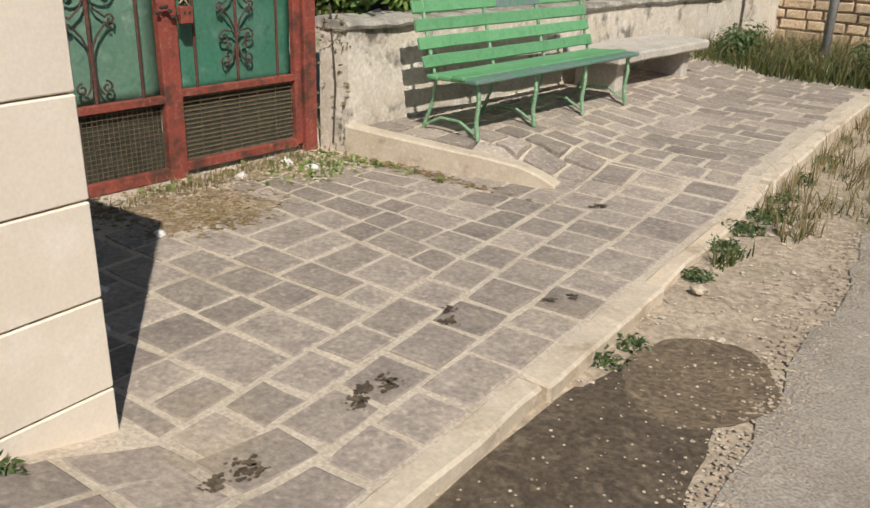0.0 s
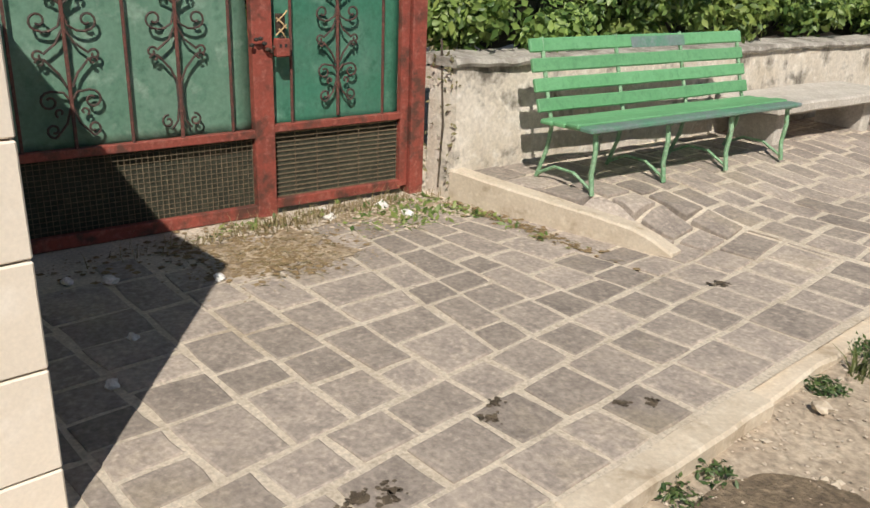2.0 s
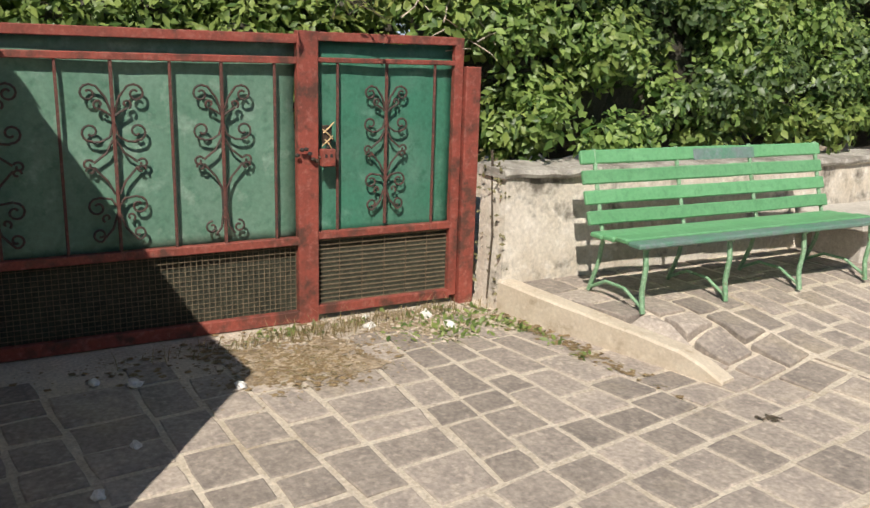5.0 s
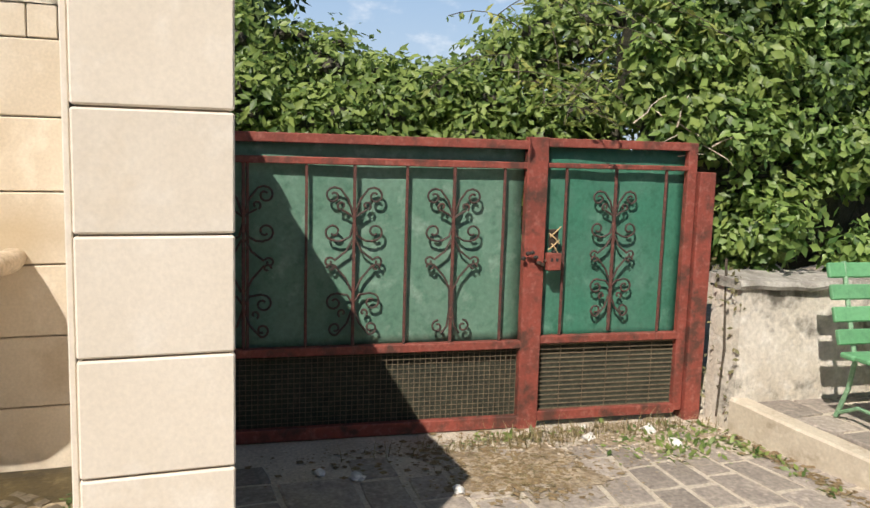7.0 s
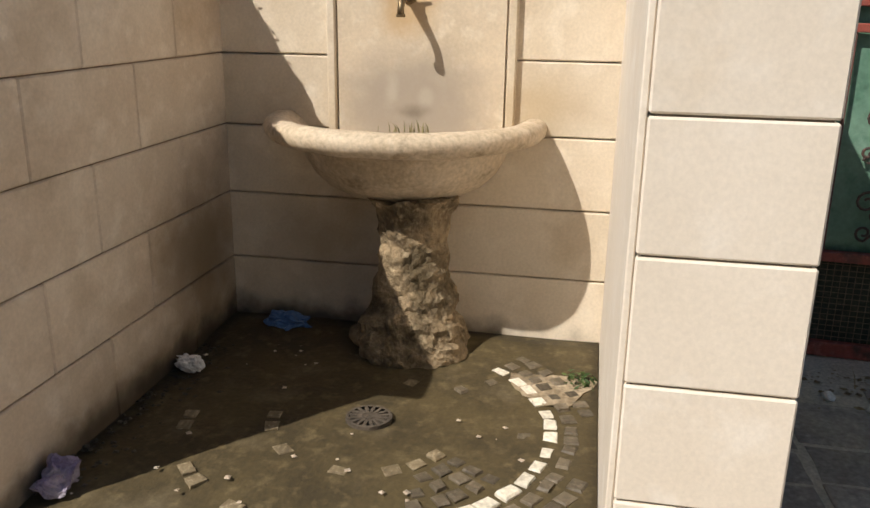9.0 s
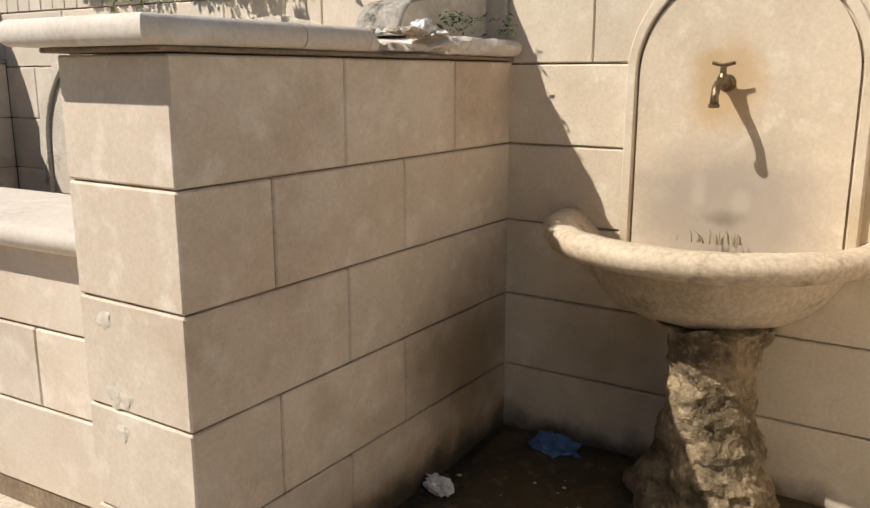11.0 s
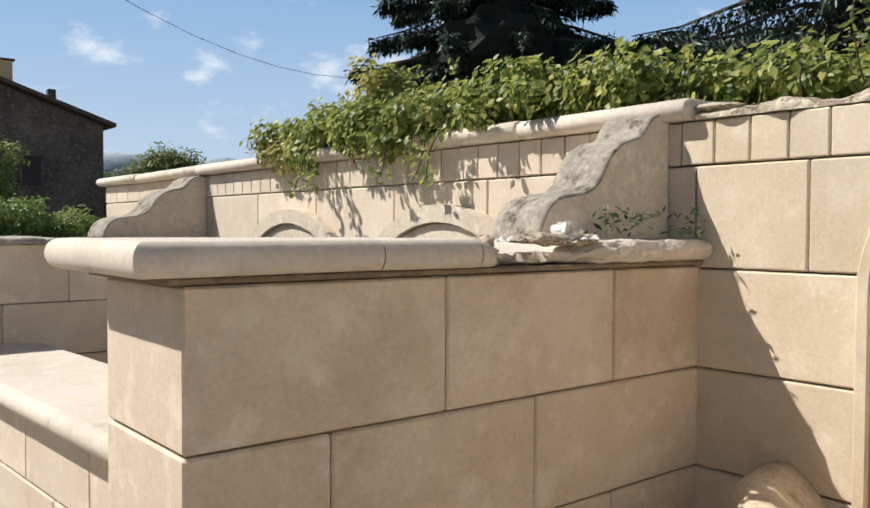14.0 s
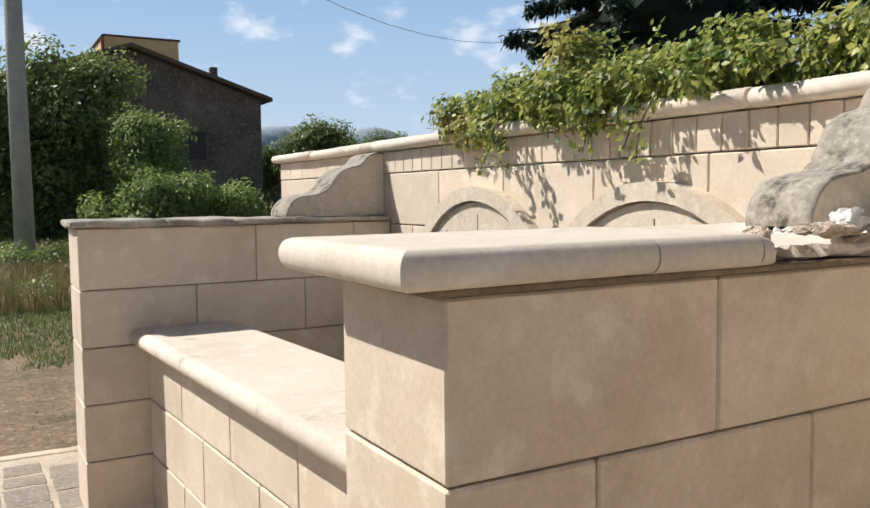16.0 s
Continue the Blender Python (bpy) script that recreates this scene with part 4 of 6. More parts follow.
prof = [(x, z + 0.057) for x, z in ((-2.57, 0.957), (-2.10, 0.957), (-2.082, 0.961), (-2.068, 0.972), (-2.060, 0.988), (-2.060, 1.006), (-2.068, 1.022), (-2.082, 1.034), (-2.10, 1.039), (-2.57, 1.04))]
part("coping_stone", askew(prism(prof, -4.028, -1.145, bevel=0.003)), "cap", root)
tagged(part("trough_bed", box(WALL_X + 0.002, -2.45, -4.028, -1.145, 0.2, 0.62), "soil"), "dark damp bed of the trough", "trough bed", kind="structure")


def arch_relief(name, label, centre, half, spring, top_r, thick, base, depth, ring, slab_material="stone_bay", rim_material="stone_bay", sunk=0.6):
    """A raised slab with a round head and a raised rim on the back wall."""
    root = thing(name, label, "niche")
    def outline(r, z_low):
        pts = [(centre - r, z_low)] + [(centre + r * math.cos(math.pi - math.pi * k / 24), spring + top_r * r * math.sin(math.pi * k / 24)) for k in range(25)] + [(centre + r, z_low)]
        return pts
    part("slab", prism(outline(half - ring, base), WALL_X - 0.02, WALL_X + depth * sunk, axis="x"), slab_material, root, "stained flat stone slab")
    own = bmesh.new()
    inner, outer = outline(half - ring + 0.008, base), outline(half, base)
    layers = []
    for x in (WALL_X - 0.02, WALL_X + depth - 0.008, WALL_X + depth):
        trim = 0.006 if x == WALL_X + depth else 0.0
        def pull(pts, r, sgn):
            return [own.verts.new((x, centre + (a - centre) * (1 + sgn * trim / r), z)) for a, z in pts]
        layers.append((pull(inner, half, 1), pull(outer, half, -1)))
    m = len(inner)
    for (i0, o0), (i1, o1) in zip(layers, layers[1:]):
        for k in range(m - 1):
            own.faces.new((i0[k], i0[k + 1], i1[k + 1], i1[k]))
            own.faces.new((o0[k], o1[k], o1[k + 1], o0[k + 1]))
    for k in range(m - 1):
        own.faces.new((layers[-1][0][k], layers[-1][0][k + 1], layers[-1][1][k + 1], layers[-1][1][k]))
    bmesh.ops.recalc_face_normals(own, faces=own.faces[:])
    part("rim", own, rim_material, root)
    return root


arch_relief("fountain_niche", "round-headed limestone niche slab with a rust stain", 0.07, 0.372, 1.552, 1.0, 0.05, 0.98, 0.03, 0.044, "niche", "stone_bay")
for c in (-3.055, -1.89):
    arch_relief("trough_niche", "round-headed raised stone panel above the trough", c + 0.02, 0.64, 1.160, 0.99, 0.1, 0.9, 0.060, 0.078, "lichen_pale", "lichen_pale", 0.62)

for niche in [ob for ob in bpy.data.objects if ob.name.split(".")[0] == "trough_niche"]:   # upright joints in the raised panels
    mid = sum((niche.children[0].bound_box[k][1] for k in (0, 2))) / 2
    for dy, top in ((-0.27, 1.58), (0.02, 1.66), (0.30, 1.57)):
        part("panel_joint", box(WALL_X, WALL_X + 0.0385, mid + dy - 0.004, mid + dy + 0.004, 1.05, top), "joint", niche)

# basin: a half-round bowl on the wall
basin = thing("fountain_basin", "half-round stone basin with a thick rim on a rock pedestal", "fountain basin")
rim = [(0.0, -0.29), (0.16, -0.29), (0.25, -0.275), (0.315, -0.24), (0.365, -0.19), (0.395, -0.14), (0.408, -0.10), (0.41, -0.088), (0.432, -0.086), (0.436, -0.070), (0.50, -0.066), (0.532, -0.056), (0.552, -0.032), (0.556, -0.008), (0.545, 0.012), (0.52, 0.024), (0.485, 0.024), (0.462, 0.012), (0.438, -0.01), (0.40, -0.05), (0.33, -0.12), (0.2, -0.17), (0.0, -0.18)]
bm = lathe(rim, (WALL_X + 0.002, 0.015, 1.06), -90, 90, 48, 1.04)
for e in bm.edges:
    e.smooth = e.calc_face_angle(0.0) < 0.75
roughen(bm, 0.004, 11)
part("bowl", bm, "basin", basin, smooth=True)
bm = lathe([(0.0, 0.62), (0.17, 0.62), (0.16, 0.58), (0.14, 0.53), (0.13, 0.48), (0.125, 0.43), (0.13, 0.38), (0.14, 0.34), (0.145, 0.30), (0.155, 0.26), (0.165, 0.21), (0.165, 0.17), (0.18, 0.13), (0.205, 0.09), (0.215, 0.05), (0.22, 0.0), (0.22, -0.03)], (-3.36, 0.085, 0.18), -180, 180, 48)
bmesh.ops.subdivide_edges(bm, edges=bm.edges[:], cuts=1, use_grid_fill=True)
roughen(bm, 0.024, 7.0, 1.0)
for v in bm.verts:   # ledges that run round it
    out = Vector((v.co.x + 3.36, v.co.y - 0.085, 0))
    v.co += out * 0.15 * noise.fractal((v.co.x * 5, v.co.y * 5, v.co.z * 17), 1.0, 2.0, 3)
roughen(bm, 0.012, 40, 5.0)
part("pedestal", bm, "rock", basin, "rough mossy brown rock pedestal")

for k in range(12):
    a = random.uniform(-1.9, 1.9)
    part("base_rock", blob((-3.36 + 0.17 * math.cos(a), 0.085 + 0.19 * math.sin(a), 0.18 + 0.04 * random.random()), (0.05, 0.07, 0.05), 2, 0.4, 2.0, None, k), "rock", basin)
# rounded stones are shaded smooth on their curved rims only
for ob in bpy.data.objects:
    if ob.name.split(".")[0] in ("coping_stone", "moulding_stone"):
        for p in ob.data.polygons:
            p.use_smooth = abs(p.normal.z) < 0.985 and p.area < 0.2

# chipped scars on the front of the wall beside the fountain, mud dried on its foot
for y, z, r in ((-1.045, 0.96, 0.035), (-1.03, 0.768, 0.042), (-0.985, 0.766, 0.03), (-1.012, 0.668, 0.032)):
    part("chip", roughen(blob((PIER_X - 0.004, y, z), (0.0052, r, r * 0.9), 3, 0.35, 2.0, None, z), 0.0008, 40), "lichen_pale", pier_2, "shallow chipped scar")


# ---- fountain floor ----
FLOOR_Z = 0.175
fountain_floor = thing("fountain_floor", "wet muddy fountain floor with rings of cobbles", "floor", kind="structure")
bm = box(WALL_X, PIER_X - 0.02, -0.754, 0.826, 0.0, FLOOR_Z - 0.012)
bmesh.ops.subdivide_edges(bm, edges=bm.edges[:], cuts=20, use_grid_fill=True)
for v in bm.verts:
    if v.co.z > 0.1:
        v.co.z += 0.006 * noise.noise(v.co * 4) + 0.02 * smooth(-3.0, -3.5, v.co.x) - 0.02 * smooth(-2.5, -2.0, v.co.x)
part("mud", bm, "mud", fountain_floor, smooth=True)
DRAIN = (-2.735, 0.072)


def cobble(parent, x, y, turn, long, wide, z, material, high=0.010):
    """One small paving cobble."""
    own = bmesh.new()
    def ring(f, zz):
        out = []
        for a, b in ((-1, -1), (1, -1), (1, 1), (-1, 1)):
            u, v = a * long / 2 * f + random.uniform(-0.004, 0.004), b * wide / 2 * f + random.uniform(-0.004, 0.004)
            out.append(own.verts.new((x + u * math.cos(turn) - v * math.sin(turn), y + u * math.sin(turn) + v * math.cos(turn), zz)))
        return out
    rings = [ring(1.0, z - 0.02), ring(1.0, z + high * 0.4), ring(0.82, z + high)]
    for p, q in zip(rings, rings[1:]):
        for k in range(4):
            own.faces.new((p[k], p[(k + 1) % 4], q[(k + 1) % 4], q[k]))
    own.faces.new(rings[-1])
    return part("cobble", own, material, parent)


for radius, pitch, kinds in ((0.605, 0.085, "white"), (0.52, 0.068, "brown"), (0.455, 0.066, "brown"), (0.39, 0.066, "brown"), (0.32, 0.075, "white"), (0.67, 0.075, "brown"), (0.74, 0.075, "brown")):
    n_ring = int(2 * math.pi * radius / pitch)
    for k in range(n_ring):
        a = 2 * math.pi * k / n_ring + random.uniform(-0.02, 0.02)
        x, y = DRAIN[0] + radius * math.cos(a), DRAIN[1] + radius * math.sin(a)
        if not (WALL_X + 0.05 < x < PIER_X - 0.08 and -0.70 < y < 0.79) or (x < -3.05 and abs(y - 0.06) < 0.36):
            continue
        sunk = noise.noise((3 * x, 3 * y, 1.0)) + (0.22 if kinds == "brown" else (-0.35 if y > 0.32 and radius > 0.5 else (0.15 if x > -2.9 else 0.7))) - 0.35 * max(0.0, y)
        if sunk > 0.22 or (kinds == "brown" and y < 0.18) or (kinds == "white" and not (y > 0.32 and radius > 0.5) and random.random() < 0.55):
            continue
        cobble(fountain_floor, x, y, a + random.uniform(-0.12, 0.12), 0.045 * random.uniform(0.8, 1.15), (pitch - 0.024) * random.uniform(0.8, 1.1), FLOOR_Z - 0.012 - 0.006 * max(0, sunk + 0.2) + 0.008 * smooth(-3.0, -3.6, x), ("white_cobble" if y > 0.32 and radius > 0.5 else "muddy_cobble") if kinds == "white" else "cobble", random.uniform(0.006, 0.012) if y > 0.32 else 0.004)
patch("dry_silt", (-3.25, 0.66, 0), (0.30, 0.15), FLOOR_Z - 0.009, "silt", "pale dry silt in the corner of the fountain floor", "silt", 7.0, 0.3)

drain = thing("floor_drain", "round rusty drain grate with radial slots", "drain")
own = bmesh.new()
for r0, r1 in ((0.068, 0.078), (0.0, 0.018)):
    own = lathe([(max(r0, 0.001), 0.004), (r1, 0.004), (r1, -0.01)], (DRAIN[0], DRAIN[1], FLOOR_Z), -180, 180, 28, bm=own)
for k in range(16):
    a = 2 * math.pi * k / 16
    own = box(0.016, 0.070, -0.0055, 0.0055, -0.006, 0.003, 0.0, own, Matrix.Translation((DRAIN[0], DRAIN[1], FLOOR_Z)) @ Matrix.Rotation(a, 4, "Z"))
part("grate", own, "bark", drain)
part("pit", lathe([(0.001, -0.008), (0.07, -0.008)], (DRAIN[0], DRAIN[1], FLOOR_Z), -180, 180, 24), "house_dark", drain, "dark hole below")

# tap
tap = thing("water_tap", "small tarnished brass water tap on the niche", "tap")
TX, TY, TZ = WALL_X + 0.018, 0.025, 1.525
part("flange", lathe([(0.001, 0.012), (0.022, 0.010), (0.028, 0.0)], (0, 0, 0), -180, 180, 16), "brass", tap).matrix_local = Matrix.Translation((TX, TY, TZ)) @ Matrix.Rotation(radians(90), 4, "Y")
part("body", tube([(TX, TY, TZ), (TX + 0.06, TY, TZ), (TX + 0.10, TY, TZ - 0.002), (TX + 0.128, TY, TZ - 0.016), (TX + 0.138, TY, TZ - 0.04), (TX + 0.138, TY, TZ - 0.062)], [0.014, 0.016, 0.014, 0.013, 0.012, 0.014], 12), "brass", tap, smooth=True)
part("bonnet", tube([(TX + 0.058, TY, TZ), (TX + 0.058, TY, TZ + 0.018), (TX + 0.058, TY, TZ + 0.030), (TX + 0.058, TY, TZ + 0.052)], [0.017, 0.017, 0.010, 0.009], 10), "brass", tap)
part("handle", tube([(TX + 0.058, TY - 0.034, TZ + 0.062), (TX + 0.058, TY, TZ + 0.054), (TX + 0.058, TY + 0.034, TZ + 0.062)], [0.007, 0.009, 0.007], 8, flat=0.6), "brass", tap)
part("spout_lip", lathe([(0.015, 0.0), (0.017, 0.004), (0.017, 0.010), (0.013, 0.012)], (TX + 0.138, TY, TZ - 0.072), -180, 180, 14), "brass", tap)

# ---- gate ----
GA = math.atan(0.088)
gate_turn = Matrix.Translation((gate_x(2.975), 2.975, 0.0)) @ Matrix.Rotation(-GA, 4, "Z")   # local: y along the gate, x outwards


def gbox(*a, bevel=0.004, bm=None):
    return box(*a, bevel=bevel, bm=bm, turn=gate_turn)


def spiral(cx, cz, r, start, turns, sign, n=14):
    """Points of a small curl in the gate's plane."""
    out = []
    for k in range(n + 1):
        t = k / n
        a = start + sign * turns * 2 * math.pi * t
        rr = r * (1 - 0.72 * t)
        out.append((cx + rr * math.cos(a), cz + rr * math.sin(a)))
    return out


gate = thing("gate", "double iron gate, red frame, green sheet panels, chained shut", "gate")
L0, L1, R0, R1 = -1.72, -0.06, 0.05, 0.90
for name, s0, s1, z0, z1, x0, x1 in (
        ("top_rail", L0, L1, 1.518, 1.566, -0.02, 0.025), ("upper_rail", L0, L1, 1.416, 1.452, 0.0, 0.022), ("middle_rail", L0, L1, 0.448, 0.492, -0.02, 0.025), ("bottom_rail", L0, L1, 0.005, 0.07, -0.02, 0.025),
        ("top_rail", R0, R1, 1.535, 1.582, -0.02, 0.025), ("upper_rail", R0, R1, 1.425, 1.452, 0.0, 0.022), ("middle_rail", R0, R1, 0.470, 0.512, -0.02, 0.025), ("bottom_rail", R0, R1, 0.035, 0.09, -0.02, 0.025),
        ("stile", L1 - 0.004, 0.052, -0.012, 1.585, -0.022, 0.032), ("stile", R1 - 0.012, R1 + 0.045, 0.05, 1.58, -0.02, 0.024), ("stile", L0 - 0.04, L0 + 0.01, -0.01, 1.568, -0.02, 0.024)):
    part(name, gbox(x0, x1, s0, s1, z0, z1), "red", gate)
part("post", gbox(-0.07, 0.045, 0.955, 1.055, -0.05, 1.42), "red", gate, "wide red iron hinge post")
for s0, s1, m in ((L0, L1, "sheet"), (R0, R1, "sheet_new")):
    bm = gbox(-0.034, -0.030, s0, s1, 0.47, 1.53, bevel=0)
    bmesh.ops.subdivide_edges(bm, edges=bm.edges[:], cuts=14, use_grid_fill=True)
    part("sheet_panel", roughen(bm, 0.012, 3.0), m, gate, smooth=True)
    # wire netting before a lower sheet
    part("lower_sheet", gbox(-0.040, -0.036, s0, s1, 0.03, 0.47, bevel=0), "lower", gate, "dark sheet behind the wire netting")
    wires = bmesh.new()
    k = s0
    while k < s1:
        gbox(-0.012, -0.009, k, k + 0.0028, 0.06, 0.46, bevel=0, bm=wires)
        k += 0.030 if m == "sheet" else 0.14
    k = 0.065
    while k < 0.46:
        gbox(-0.009, -0.006, s0, s1, k, k + (0.0028 if m == "sheet" else 0.007), bevel=0, bm=wires)
        k += 0.026
    tagged(part("wire_netting", wires, "mesh", gate), kind="stuff")
for s in (-1.50, -1.215, -0.705, -0.18, 0.17, 0.765):
    part("bar", gbox(0.0, 0.013, s - 0.007, s + 0.007, 0.48, 1.43, bevel=0.002), "bar", gate)


def ornament(centre, low, high, curls, stems):
    """A bar with mirrored pairs of wrought curls; (offset, height share, radius, start angle, turns, direction) each."""
    part("bar", gbox(0.002, 0.016, centre - 0.008, centre + 0.008, low - 0.08, high + 0.11, bevel=0.002), "bar", gate)
    bm = bmesh.new()
    span = high - low
    for sgn in (-1, 1):
        for off, h, r, start, turns, way in curls:
            tube([gate_turn @ Vector((0.009, centre + sgn * a, z)) for a, z in spiral(off, low + h * span, r, radians(start), turns * 0.86, way)], 0.0062, 5, bm)
        for stem in stems:
            tube([gate_turn @ Vector((0.009, centre + sgn * a, low + h * span)) for a, h in stem], 0.0062, 5, bm)
    part("scrollwork", bm, "curl", gate, "blackened wrought iron scrollwork")


TOP_CURLS = [(0.105, 0.925, 0.042, 95, 1.35, -1), (0.062, 0.86, 0.024, -60, 1.0, 1), (0.105, 0.69, 0.046, -100, 1.35, 1), (0.125, 0.49, 0.026, 150, 1.2, -1), (0.115, 0.45, 0.022, 0, 1.0, 1)]
TOP_STEMS = [[(0.0, 0.78), (0.03, 0.90), (0.07, 0.97), (0.105, 0.982)], [(0.0, 0.78), (0.03, 0.81), (0.065, 0.835)], [(0.0, 0.76), (0.02, 0.66), (0.06, 0.63), (0.10, 0.626)], [(0.008, 0.64), (0.04, 0.56), (0.10, 0.50)], [(0.10, 0.47), (0.04, 0.38), (0.012, 0.30)]]
for c in (-1.52, -0.975):
    ornament(c, 0.55, 1.32, TOP_CURLS + [(0.095, 0.22, 0.046, 95, 1.35, -1), (0.055, 0.15, 0.022, -60, 1.0, 1), (0.09, 0.045, 0.036, -100, 1.3, 1)], TOP_STEMS + [[(0.005, 0.22), (0.03, 0.27), (0.09, 0.282)], [(0.0, 0.20), (0.03, 0.08), (0.085, 0.0)]])
ornament(-0.455, 0.55, 1.32, TOP_CURLS + [(0.07, 0.04, 0.034, 95, 1.3, -1)], TOP_STEMS + [[(0.012, 0.30), (0.01, 0.15), (0.02, 0.04), (0.05, -0.01)]])
ornament(0.46, 0.61, 1.32, [(o * 0.9, h, r * 0.9, a, t, w) for o, h, r, a, t, w in TOP_CURLS] + [(0.085, 0.24, 0.042, 95, 1.35, -1), (0.05, 0.17, 0.02, -60, 1.0, 1), (0.08, 0.055, 0.036, -100, 1.3, 1)], [[(a * 0.9, h) for a, h in st] for st in TOP_STEMS] + [[(0.005, 0.24), (0.03, 0.285), (0.08, 0.297)], [(0.0, 0.20), (0.03, 0.08), (0.075, 0.01)]])
part("lock_plate", gbox(0.028, 0.075, 0.055, 0.135, 0.88, 0.975, bevel=0.006), "red", gate, "red lock box")
bm = bmesh.new()
for k in range(9):
    a = k * 0.75
    blob(gate_turn @ Vector((0.055 + 0.01 * math.sin(a), -0.075 + 0.022 * k, 0.975 + 0.035 * math.sin(a * 1.3) - 0.03)), (0.012, 0.017, 0.012), 1, 0.1, 2, bm)
part("chain", bm, "iron", gate, "rusty chain wound round the stiles")
for k in (0.078, 0.108):
    part("keyhole", gbox(0.0745, 0.0765, k - 0.007, k + 0.007, 0.93, 0.948, bevel=0), "house_dark", gate, "small square hole in the lock box")
part("latch", gbox(0.028, 0.05, 0.07, 0.12, 1.0, 1.10, bevel=0.004), "iron", gate, "dark hole of the old latch")
bm = bmesh.new()
for a0, a1, h in ((0.062, 0.125, 1.02), (0.125, 0.065, 1.055), (0.07, 0.13, 1.09), (0.12, 0.08, 1.0)):
    tube([gate_turn @ Vector((0.052, a0, h - 0.03)), gate_turn @ Vector((0.062, (a0 + a1) / 2, h)), gate_turn @ Vector((0.052, a1, h + 0.025))], 0.004, 5, bm)
part("binding_wire", bm, "ochre", gate, "yellowish binding string twisted through the latch")

# ---- garden wall and what stands before it ----
profile = [(-0.14, -0.1), (0.10, -0.1), (0.10, 0.30), (0.085, 0.80), (-0.14, 0.80)]
own = prism(profile, 4.05, 13.0)
bmesh.ops.subdivide_edges(own, edges=[e for e in own.edges if abs(e.verts[0].co.y - e.verts[1].co.y) > 1], cuts=60)
for v in own.verts:
    v.co.x += gate_x(v.co.y) + 0.19
    v.co.z += -0.008 * (v.co.y - 4)
roughen(own, 0.02, 4)
garden_wall = tagged(part("garden_wall", own, "plaster", smooth=False), "low garden wall with peeling stained white plaster", "wall", kind="structure")
own = prism([(-0.20, 0.80), (0.115, 0.80), (0.125, 0.82), (0.11, 0.845), (-0.2, 0.86)], 4.03, 13.0)
bmesh.ops.subdivide_edges(own, edges=[e for e in own.edges if abs(e.verts[0].co.y - e.verts[1].co.y) > 1], cuts=80)
for v in own.verts:
    v.co.x += gate_x(v.co.y) + 0.19
    v.co.z += -0.008 * (v.co.y - 4)
roughen(own, 0.018, 6)
tagged(part("wall_coping", own, "plaster_cap"), "blackened crumbling coping of the garden wall", "coping", kind="structure")

spots = [(gate_x(4.08) + random.uniform(0.0, 0.30), random.uniform(4.0, 4.10), random.uniform(0.1, 0.95)) for _ in range(150)]
root = thing("ivy", "thin dusty ivy in the gap between gate post and wall", "ivy")
part("stem", tube([(gate_x(4.05) + 0.16, 4.045, 0.05), (gate_x(4.05) + 0.19, 4.04, 0.45), (gate_x(4.05) + 0.14, 4.05, 0.95)], 0.008, 5), "bark", root)
tagged(leaves("foliage", spots, [(0.6, -0.6, 0.4)] * len(spots), 0.035, "dry_ivy", root), kind="stuff")

# bench: boards on four iron supports; local y along, x out
BA = math.atan(0.11)
bench_turn = Matrix.Translation((-2.82, 4.39, 0)) @ Matrix.Rotation(-BA, 4, "Z")
bench = thing("park_bench", "long green slatted park bench with peeling iron supports", "bench")


def bpart(name, bm, material, label=""):
    bm.transform(bench_turn)
    return part(name, bm, material, bench, label)


BENCH_Z = 0.158
for i, (x, z) in enumerate(((-0.355, 0.455), (-0.40, 0.565), (-0.435, 0.675), (-0.47, 0.785))):
    bm = box(-0.014, 0.014, -0.10, 1.90, -0.04, 0.04, 0.006)
    bmesh.ops.subdivide_edges(bm, edges=[e for e in bm.edges if abs(e.verts[0].co.y - e.verts[1].co.y) > 1], cuts=10)
    bm.transform(Matrix.Translation((x, 0, BENCH_Z + z)) @ Matrix.Rotation(radians(-18), 4, "Y"))
    roughen(bm, 0.004, 2.5, i)
    bpart("back_slat", bm, "bench")
bm = box(-0.017, -0.0139, 0.75, 1.27, -0.034, 0.034, 0.0)
bm.transform(Matrix.Translation((-0.47 + 0.032, 0, BENCH_Z + 0.785)) @ Matrix.Rotation(radians(-18), 4, "Y"))
bpart("worn_patch", bm, "bench_grey", "bare grey patch on the top slat")
for i, (x0, x1, z) in enumerate(((-0.33, -0.235, 0.372), (-0.225, -0.13, 0.378), (-0.12, -0.02, 0.392), (-0.01, 0.09, 0.385))):
    bm = box(x0, x1, -0.10, 1.92, BENCH_Z + z - 0.014, BENCH_Z + z + 0.014, 0.007)
    bpart("seat_slat", roughen(bm, 0.003, 2.5, i), "bench_grey" if i == 3 else "bench", "worn grey front slat" if i == 3 else "")
